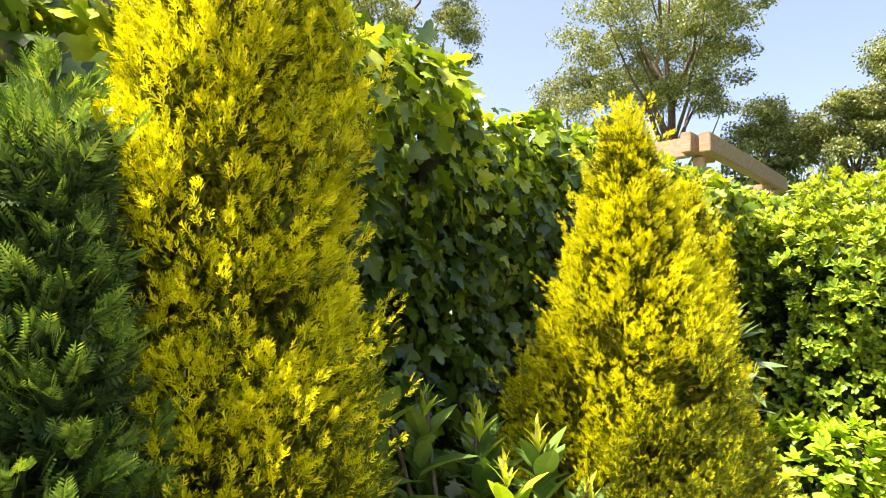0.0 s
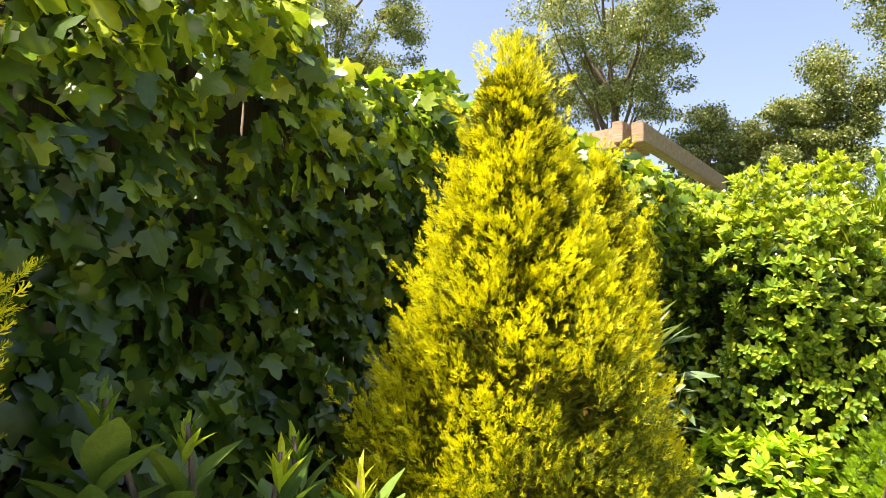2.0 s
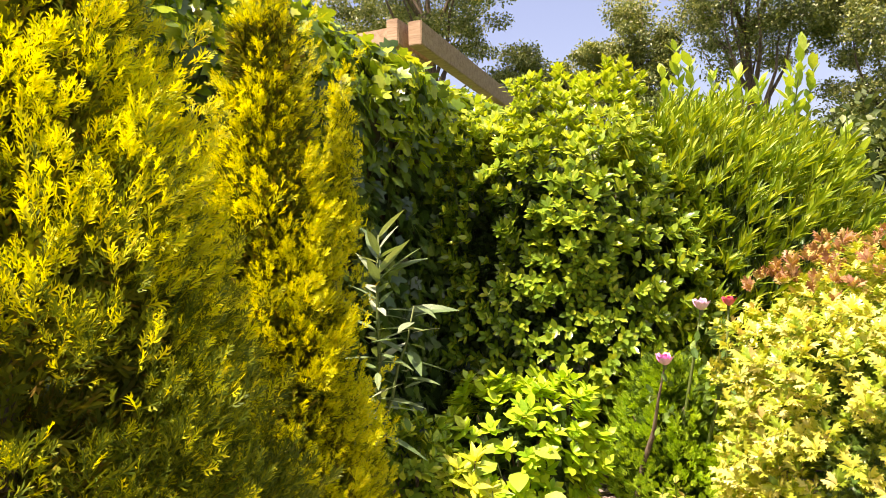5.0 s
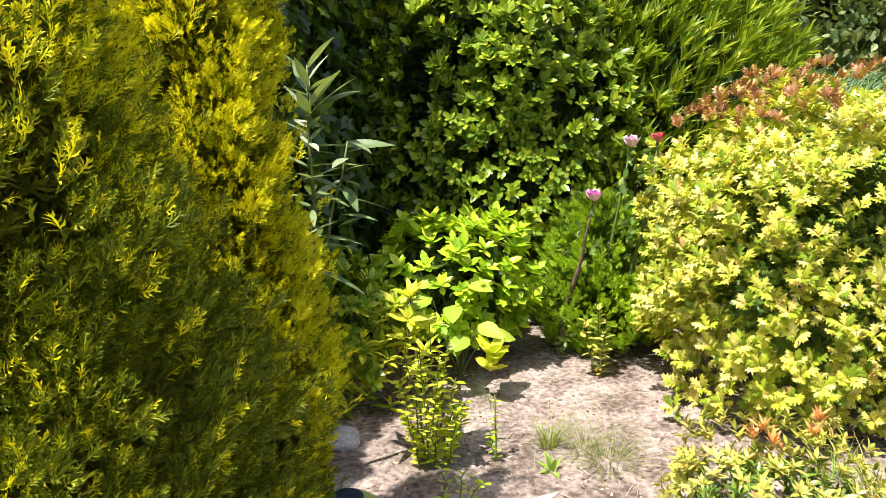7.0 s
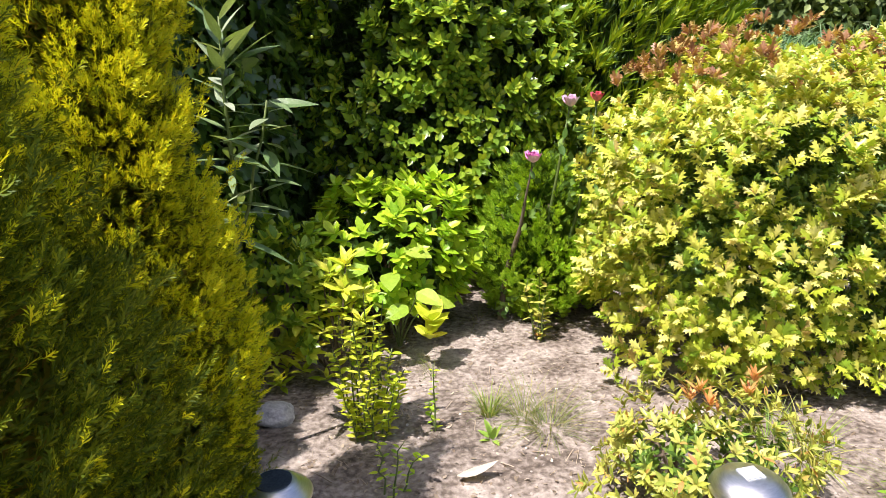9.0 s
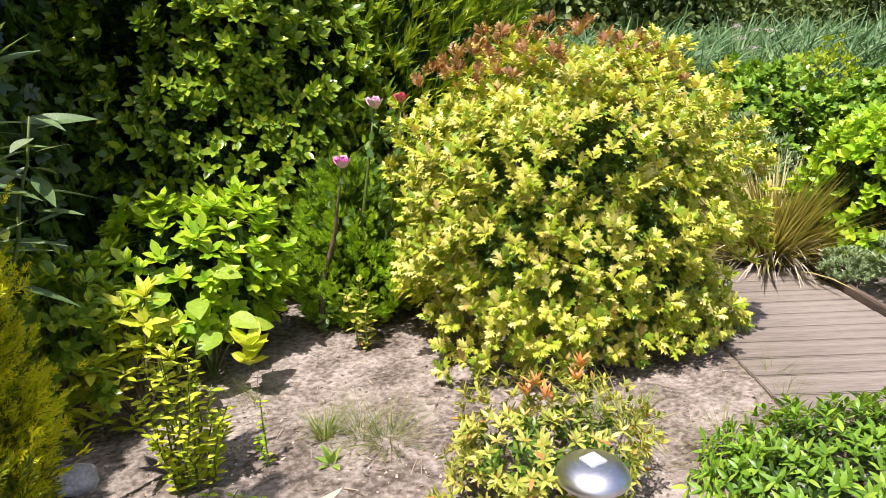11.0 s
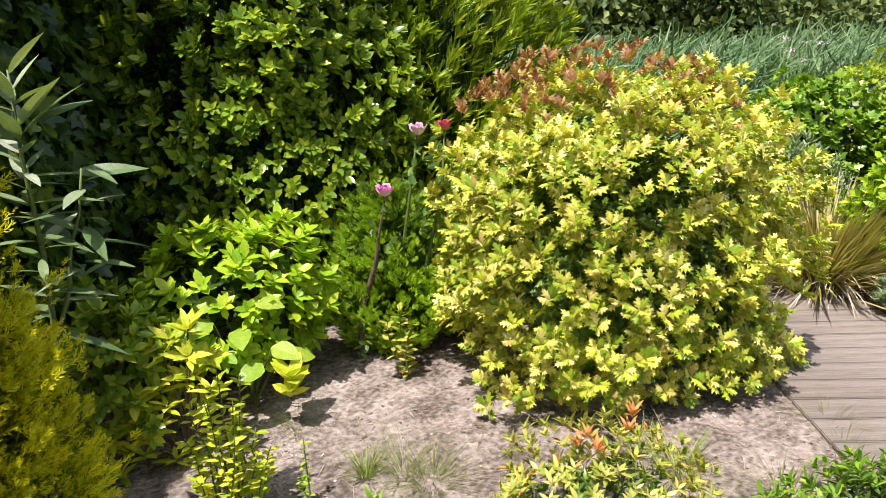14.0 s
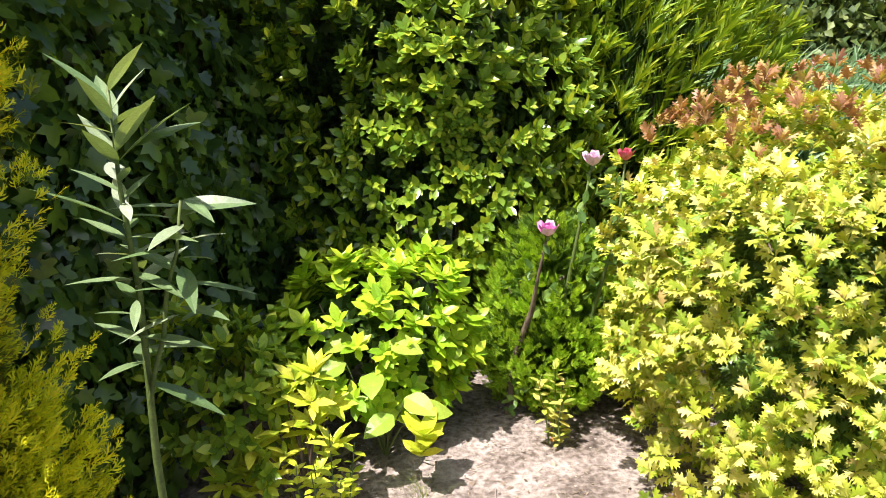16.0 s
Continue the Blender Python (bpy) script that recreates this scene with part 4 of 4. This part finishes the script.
def decking():
    """A narrow boardwalk of grooved boards laid across it, with a dark edging timber."""
    ob = thing("boardwalk", 5.08, 3.17, 0, "weathered grey-brown timber boardwalk", "decking", kind="structure")
    ob.rotation_euler = (0, 0, math.atan2(-0.25, 0.968))
    for i in range(18):
        bm = bmesh.new()
        w = 0.150
        bmesh.ops.create_cube(bm, size=1, matrix=Matrix.Diagonal((0.86, w, 0.028, 1)))
        bmesh.ops.bevel(bm, geom=bm.edges[:], offset=0.004, segments=2, affect="EDGES")
        b = part("board", bm, DECK, ob)
        b.matrix_local = pose(-0.42 + rng.uniform(-0.012, 0.0), -1.3 + 0.158 * i, 0.016 + rng.uniform(-0.0015, 0.0015), ry=rng.uniform(-0.15, 0.15), rz=rng.uniform(-0.25, 0.25))
    for k in (-0.75, -0.15):
        bm = bmesh.new()
        bmesh.ops.create_cube(bm, size=1, matrix=Matrix.Translation((k, 0.1, -0.033)) @ Matrix.Diagonal((0.05, 2.9, 0.06, 1)))
        part("joist", bm, KERB, ob)
    bm = bmesh.new()
    bmesh.ops.create_cube(bm, size=1, matrix=Matrix.Translation((0.035, 0.1, 0.01)) @ Matrix.Diagonal((0.035, 2.9, 0.11, 1)))
    bmesh.ops.bevel(bm, geom=bm.edges[:], offset=0.005, segments=2, affect="EDGES")
    part("edging", bm, KERB, ob, "dark edging timber")


def pergola():
    ob = thing("pergola", 1.2, 5.2, 0, "planed timber pergola behind the ivy", "pergola")

    def bar(name, a, b, w, h):
        a, b = Vector(a), Vector(b)
        d = b - a
        bm = bmesh.new()
        bmesh.ops.create_cube(bm, size=1, matrix=Matrix.Diagonal((d.length, w, h, 1)))
        bmesh.ops.bevel(bm, geom=bm.edges[:], offset=0.006, segments=2, affect="EDGES")
        o = part(name, bm, TIMBER, ob)
        o.matrix_local = Matrix.Translation((a + b) / 2) @ d.to_track_quat("X", "Z").to_matrix().to_4x4()

    bar("beam", (-0.02, -0.06, 2.91), (0.36, 2.6, 2.88), 0.10, 0.17)
    bar("cross_beam", (-0.17, 0.02, 2.895), (-2.6, 0.55, 2.895), 0.10, 0.17)
    bar("beam_end", (-0.17, -0.1, 2.92), (-0.07, 0.5, 2.915), 0.09, 0.18)
    bar("rafter", (0.28, 1.9, 2.73), (-2.3, 2.3, 2.73), 0.08, 0.14)
    bar("post", (-0.1, 0.12, -0.05), (-0.1, 0.12, 2.81), 0.10, 0.10)
    bar("post", (0.28, 2.3, -0.05), (0.28, 2.3, 2.79), 0.10, 0.10)


def litter():
    ob = thing("plant_litter", 2.6, 3.0, 0, "dry leaf litter and twigs on the soil", "litter", kind="stuff")
    n = 5200
    x, y = rng.uniform(1.5, 4.3, n), rng.uniform(1.7, 4.3, n)
    p = np.stack([x - 2.6, y - 3.0, np.array([ground_height(a, b) + 0.003 for a, b in zip(x, y)])], 1)
    f = rng.normal(0, 0.35, (n, 3)) + np.array((0, 0, 1))
    tagged(part("flakes", cloud("flakes", FLAKE, p, rng.normal(size=(n, 3)) * np.array((1, 1, 0.15)), f, 0.004 + 0.018 * rng.uniform(0, 1, n) ** 2.5), LITTER, ob), kind="stuff")
    m = 900
    p2 = p[rng.integers(0, n, m)] + np.array((0.01, 0.01, 0.002))
    tagged(part("twigs", cloud("twigs", STRAP, p2, rng.normal(size=(m, 3)) * np.array((1, 1, 0.08)), rng.normal(0, 0.3, (m, 3)) + np.array((0, 0, 1)), rng.uniform(0.04, 0.16, m)), LITTER, ob), kind="stuff")


def pebbles():
    n = 3200
    x, y = rng.uniform(1.5, 4.3, n), rng.uniform(1.7, 4.3, n)
    ico = bmesh.new()
    bmesh.ops.create_icosphere(ico, subdivisions=1, radius=0.5)
    v = np.array([q.co for q in ico.verts]) * np.array((1, 0.8, 0.55))
    f = [tuple(q.index for q in fc.verts) for fc in ico.faces]
    ico.free()
    p = np.stack([x, y, np.array([ground_height(a, b) for a, b in zip(x, y)])], 1)
    s = 0.003 + 0.013 * rng.uniform(0, 1, n) ** 3
    ob = part("gravel", cloud("gravel", (v, f), p, rng.normal(size=(n, 3)) * np.array((1, 1, 0.1)), np.tile((0.0, 0, 1), (n, 1)) + rng.normal(0, 0.2, (n, 3)), s), GRIT)
    tagged(ob, "small pale pebbles and crumbs of soil", "gravel", kind="stuff")


tall_weed(1.72, 2.74)
rose_bush()
hydrangea()
yellow_rosettes()
sprig("privet_sprig", 2.0, 2.95, [(0.17 * math.sin(2.4 * i) * (0.4 + 0.04 * i), 0.15 * math.cos(2.4 * i) * (0.4 + 0.04 * i), 0.54 - 0.022 * i + 0.05 * math.sin(5.0 * i)) for i in range(15)], BUTTER, 0.036, "thin privet canes with small yellow-green leaves", 17)
sprig("seedling", 2.24, 2.98, [(0.0, 0.0, 0.27), (-0.02, 0.02, 0.12)], LIME, 0.024, "small upright green seedling in bare soil", 9)
sprig("seedling", 2.1, 2.6, [(0.0, 0.0, 0.2), (0.08, -0.05, 0.22), (0.13, 0.04, 0.12)], LIME, 0.026, "yellow-green seedlings in shaded soil", 7)
sprig("bronze_seedling", 2.69, 3.84, [(0.0, 0.0, 0.36), (0.05, 0.02, 0.28), (-0.05, 0.01, 0.3), (0.02, -0.05, 0.24)], PIERIS, 0.05, "young shrub with yellow and bronze leaves", 8)
shrub("dark_leaved_shrub", 1.5, 3.55, 0.3, 0.32, 0.75, LAUREL, OVAL, 0.06, "low dark green shrub in the shade of the ivy", shoots=150, count=6, singles=0, low=-0.3)
def orange_tips(ob):
    tip = np.array([[0.19, 0.12, 0.37], [0.17, 0.1, 0.33], [0.0, 0.03, 0.38], [0.02, 0.0, 0.35], [-0.02, 0.05, 0.34]])
    leaves(ob, ORANGE, LANCE, *whorls(tip, np.array([[0.0, -0.1, 1.0]] * 5), 9, 0.6, 0.05), singles=45, name="young_leaf")


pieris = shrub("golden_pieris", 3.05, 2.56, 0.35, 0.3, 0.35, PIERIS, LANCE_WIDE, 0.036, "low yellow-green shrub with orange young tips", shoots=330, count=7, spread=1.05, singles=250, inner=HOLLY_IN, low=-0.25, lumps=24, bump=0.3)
orange_tips(pieris)
solar_lamp(3.08, 2.27, 0.3, "round stainless-steel solar garden lamp with pale cell", True)
solar_lamp(1.88, 2.24, 0, "round stainless-steel solar garden lamp in the shade", False)
boulder(1.62, 3.06, 0.085, "pale grey rounded stone on shaded soil")
tuft(2.44, 3.1, 110, 0.14, GRASS, "small tuft of green grass in bare soil")
tuft(2.66, 3.0, 130, 0.17, DRY_GRASS, "tuft of wispy half-dry grass in bare soil", flare=0.8, base=0.07)
tuft(2.57, 3.08, 70, 0.18, DRY_GRASS, "tuft of wispy half-dry grass in bare soil", flare=0.6, base=0.05)
tuft(2.45, 2.93, 14, 0.07, LIME_GRASS, "flat rosette of a pale green weed", "rosette_weed", LANCE_WIDE, 2.0, 0.01, "weed")
tuft(3.5, 2.83, 60, 0.22, GRASS, "loose tuft of thin green grass", flare=1.0, base=0.05)
tuft(3.42, 2.95, 40, 0.2, GRASS, "loose tuft of thin green grass", flare=1.2, base=0.05)
tuft(3.75, 2.62, 60, 0.16, DRY_GRASS, "tuft of wispy half-dry grass in bare soil", flare=0.8, base=0.08)
tuft(3.62, 2.5, 60, 0.13, DRY_GRASS, "tuft of wispy half-dry grass in bare soil", flare=0.8, base=0.08)
tuft(4.2, 2.95, 40, 0.12, DRY_GRASS, "tuft of dry grass at the boardwalk edge", flare=0.5, base=0.08)
tuft(4.12, 2.78, 40, 0.11, DRY_GRASS, "tuft of dry grass at the boardwalk edge", flare=0.6, base=0.06)
tuft(2.4, 4.08, 50, 0.12, DRY_GRASS, "tuft of dry grass at the foot of the rose", flare=1.0, base=0.06)
tuft(2.2, 3.5, 40, 0.12, DRY_GRASS, "tuft of dead stalks in bare soil", flare=0.5, base=0.05)
fallen = part("fallen_leaf", mesh_of("fallen_leaf", BROAD[0] * np.array((0.7, 1, -0.5)) * 0.14, BROAD[1]), PALE_LEAF)
fallen.matrix_world = pose(2.33, 2.66, 0.03, 8, -14, -80)
tagged(fallen, "large pale dry fallen leaf on the soil", "leaf")
shrub("ground_cover", 4.02, 2.3, 0.62, 0.36, 0.2, COVER, LANCE_WIDE, 0.046, "low bright green mat-forming plant", "plant", shoots=420, count=6, spread=1.1, singles=300, low=-0.05, bump=0.1, z0=0.0, depth=(0.5, 1.0), inner=SHADE_LEAF, nstems=5)
tuft(3.78, 2.36, 9, 0.19, LIME_GRASS, "upright bright green fern-like leaf", "fern", LANCE_WIDE, 0.5, 0.02, "fern")

# ---- beyond the boardwalk ----
def dead_sedge(ob):
    """Bleached old blades that hang round the foot of the clump."""
    n = 260
    g = rng.uniform(0, 6.28, n)
    p = np.stack([0.12 * np.cos(g), 0.12 * np.sin(g), rng.uniform(0.02, 0.2, n)], 1)
    a = np.stack([np.cos(g), np.sin(g), rng.uniform(0.1, 0.9, n)], 1)
    me = cloud("dead_foliage", ARCH, p, a, np.array((0, 0, 1.0)) + rng.normal(0, 0.4, (n, 3)), rng.uniform(0.25, 0.42, n), np.full(n, 1.8))
    tagged(part("dead_foliage", me, PALE_LEAF, ob, "bleached dead blades"), kind="stuff")


decking()
sedge = tuft(5.28, 4.28, 1900, 0.66, SEDGE, "arching clump of tan and bronze sedge", "sedge_clump", STRAP, 0.5, 0.14, "grass")
dead_sedge(sedge)
shrub("grey_herb", 5.32, 3.72, 0.16, 0.16, 0.24, GREY_HERB, LANCE, 0.035, "small grey-green lavender beside the boardwalk", "herb", shoots=170, count=7, spread=0.6, lift=1.0, low=-0.1, nstems=4)
shrub("grey_herb", 5.5, 3.45, 0.22, 0.2, 0.42, GREY_HERB, LANCE, 0.045, "fine-leaved grey-green herb beside the boardwalk", "herb", shoots=260, count=7, spread=0.5, lift=1.4, low=-0.2, nstems=4)
shrub("broad_leaved_shrub", 5.85, 4.05, 0.48, 0.45, 1.0, LIME, OVAL, 0.062, "bright green broad-leaved shrub behind the boardwalk", shoots=620, count=7, low=-0.5, inner=SHADE_LEAF)
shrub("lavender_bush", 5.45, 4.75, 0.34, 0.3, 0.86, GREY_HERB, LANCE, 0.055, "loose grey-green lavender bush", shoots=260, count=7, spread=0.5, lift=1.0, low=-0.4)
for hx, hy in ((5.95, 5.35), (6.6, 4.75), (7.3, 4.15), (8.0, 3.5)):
    shrub("clipped_ivy_bush", hx, hy, 0.55, 0.5, 1.24, COVER, IVY_LEAF, 0.06, "rounded glossy green ivy bush in a low hedge", inner=SHADE_LEAF, shoots=800, count=5, spread=1.2, low=-0.5, near=(4, 3, 1.2))
shrub("yellow_green_bush", 6.85, 5.75, 0.5, 0.4, 1.34, LAUREL_PALE, OVAL, 0.045, "yellow-green bush behind the low ivy hedge", shoots=500, count=6, low=-0.4)


def umbels():
    ob = thing("white_umbellifer", 6.1, 5.75, 0, "tall wild plant with small white flower heads", "flower")
    for i in range(7):
        x, y, z = rng.uniform(-0.2, 0.2), rng.uniform(-0.15, 0.15), rng.uniform(1.25, 1.45)
        stem = part("stem", tube(bent((x * 0.3, y * 0.3, -0.02), (x, y, z), 0, 5, 0.01), [0.006, 0.005, 0.004, 0.003, 0.002], 5), GREEN_STEM, ob)
        n = 40
        p = np.array((x, y, z)) + rng.normal(0, 1, (n, 3)) * np.array((0.03, 0.03, 0.008))
        part("flower_head", cloud("flower_head", FLAKE, p, rng.normal(size=(n, 3)), rng.normal(0, 0.3, (n, 3)) + np.array((0, 0, 1)), np.full(n, 0.008)), PALE_PINK, stem)


umbels()


def reeds():
    ob = thing("reed_bed", 6.3, 8.0, 0, "dense bed of tall blue-green reeds", "reeds", kind="stuff")
    n = 3000
    x, y = rng.uniform(-2.6, 3.6, n), rng.uniform(-0.9, 2.6, n)
    y = y - 0.28 * x
    h = rng.uniform(0.95, 1.48, n)
    lean = np.stack([rng.normal(0.16, 0.14, n), rng.normal(-0.03, 0.14, n), np.ones(n)], 1)
    p = np.stack([x, y, np.zeros(n)], 1)
    tagged(part("stalks", cloud("stalks", STRAP, p, lean, rng.normal(size=(n, 3)) + np.array((0, -1, 0)), h), REED, ob), kind="stuff")
    P = np.concatenate([p + unit(lean) * (h * k)[:, None] for k in (0.35, 0.5, 0.62, 0.74, 0.85, 0.93)])
    m = len(P)
    a = rng.normal(0, 0.5, (m, 3)) * np.array((1, 1, 0.3)) + np.array((0.55, -0.05, 0.75))
    tagged(part("foliage", cloud("foliage", REED_LEAF, P, a, rng.normal(size=(m, 3)) * 0.6 + np.array((-0.3, -0.3, 0.6)), rng.uniform(0.22, 0.45, m)), REED, ob), kind="stuff")


reeds()
pergola()

# ---- trees ----


def tree(x, y, trunk_h, centre, rx, rz, n_leaf, mat, label, leaf=0.1, clumps=60, radius=0.16, limbs=9, name="tree", clump_r=0.42):
    """A tapered trunk, forking limbs and a crown of separate leaf clumps with gaps."""
    ob = thing(name, x, y, 0, label, "tree", "woodland trees" if name in ("woodland_tree", "thicket_bush") else "")
    top = (rng.normal(0, 0.3), rng.normal(0, 0.3), centre + rz * 0.75)
    spine = bent((0, 0, -0.2), top, 0, 9, 0.1)
    part("trunk", tube(spine, [radius * q for q in (1.3, 1.0, 0.9, 0.8, 0.66, 0.5, 0.36, 0.22, 0.08)], 9), BARK, ob)
    d = unit(rng.normal(size=(clumps, 3)))
    c = d * (rng.uniform(0.25, 1, clumps) ** 0.45)[:, None] * np.array((rx, rx, rz)) + np.array((0, 0, centre))
    for i in range(limbs):
        q = c[i * (clumps // limbs)]
        k = min(7, max(2, int(8 * (q[2] - 0.35 * abs(q[0])) / (centre + rz))))
        part("limb", tube(bent(spine[k - 1], q, -0.15, 6, 0.08), [radius * w for w in (0.5, 0.42, 0.34, 0.25, 0.16, 0.06)], 6), BARK, ob)
    n_leaf = int(n_leaf * 3.0) if leaf < 0.15 else n_leaf
    idx = rng.integers(0, clumps, n_leaf)
    sz = rng.uniform(0.6, 1.35, clumps) * clump_r
    off = unit(rng.normal(size=(n_leaf, 3))) * (rng.uniform(0, 1, n_leaf) ** 0.5 * sz[idx])[:, None] * np.array((1.35, 1.35, 0.75))
    p = c[idx] + off
    p[:, 2] = np.maximum(p[:, 2], 0.1)
    me = cloud("crown", DIAMOND, p, rng.normal(size=(n_leaf, 3)) + np.array((0, 0, -0.3)), rng.normal(size=(n_leaf, 3)) * 0.8 + np.array((0, -0.3, 0.7)), rng.uniform(0.6, 1.2, n_leaf) * leaf)
    tagged(part("crown", me, mat, ob), kind="stuff")
    return ob


tree(-2.6, 20.5, 8, 10.15, 3.2, 3.1, 19000, TREE_LEAF, "open-crowned broadleaf tree with a dark forked trunk", clumps=150, limbs=18, clump_r=0.46)
tree(-10.3, 17.3, 8, 11.0, 2.6, 2.8, 12000, TREE_LEAF, "open-crowned broadleaf tree behind the ivy", clumps=95)
tree(6.9, 22.4, 8, 9.6, 2.7, 3.2, 19000, TREE_LEAF, "tall airy broadleaf tree at the wood's edge", clumps=150, limbs=14, clump_r=0.5)
tree(9.9, 21.4, 6, 7.4, 1.8, 3.8, 15000, TREE_LEAF, "slender broadleaf tree at the wood's edge", clumps=120)
tree(3.5, 22.6, 5, 7.3, 1.1, 2.3, 9000, TREE_LEAF, "narrow dense tree at the wood's edge", clumps=60, clump_r=0.4)
tree(0.05, 21.2, 5, 6.2, 0.85, 1.4, 6000, TREE_LEAF, "small rounded dense tree", clumps=40, clump_r=0.34)
tree(1.9, 21.9, 5, 6.2, 1.1, 1.6, 7000, TREE_LEAF, "small rounded dense tree", clumps=45, clump_r=0.38)
tree(-6.2, 21.5, 5, 7.3, 2.4, 2.2, 9000, TREE_LEAF, "broadleaf tree half hidden behind the ivy", clumps=50)
base_tree = tree(-14, 19, 4, 4.6, 2.3, 3.4, 12000, WOOD_LEAF, "dense dark woodland tree", name="woodland_tree", clumps=70, leaf=0.16, clump_r=0.6)
k = 0
for g in range(-34, 76, 5):
    r = 20.5 + 2.0 * math.sin(g * 1.7) - (3.0 if g > 24 else 0)
    a = radians(g + 1.5 * math.sin(g * 3.1))
    s = 0.62 + 0.1 * math.sin(g * 2.3) + (0.35 if g > 28 else 0)
    copy_thing(base_tree, Matrix.Translation((2.3 + r * math.sin(a), 0.9 + r * math.cos(a), 0)) @ Matrix.Rotation(g * 0.7, 4, "Z") @ Matrix.Diagonal((s, s, s, 1)))
thicket = tree(16.5, 9.0, 2, 1.7, 2.0, 1.6, 10000, WOOD_LEAF, "dense dark thicket bush at the wood's foot", name="thicket_bush", clumps=60, leaf=0.15, clump_r=0.6, radius=0.05)
for g in range(-30, 72, 6):
    r = 19.0 if g < 16 else 14.5 + 1.2 * math.sin(g)
    a = radians(g)
    s = 1.0 + 0.2 * math.sin(g * 1.9)
    copy_thing(thicket, Matrix.Translation((2.3 + r * math.sin(a), 0.9 + r * math.cos(a), 0)) @ Matrix.Rotation(g * 0.9, 4, "Z") @ Matrix.Diagonal((s, s, s * (1.5 if g < 16 else 1), 1)))
tree(11.6, 12.7, 6, 6.5, 2.2, 2.0, 7000, WOOD_LEAF, "woodland tree with a bare straight trunk", clumps=45, radius=0.13)
tree(13.6, 11.0, 6, 7.0, 2.6, 2.2, 7000, WOOD_LEAF, "stout woodland tree with a bare trunk", clumps=45, radius=0.3)
litter()
pebbles()
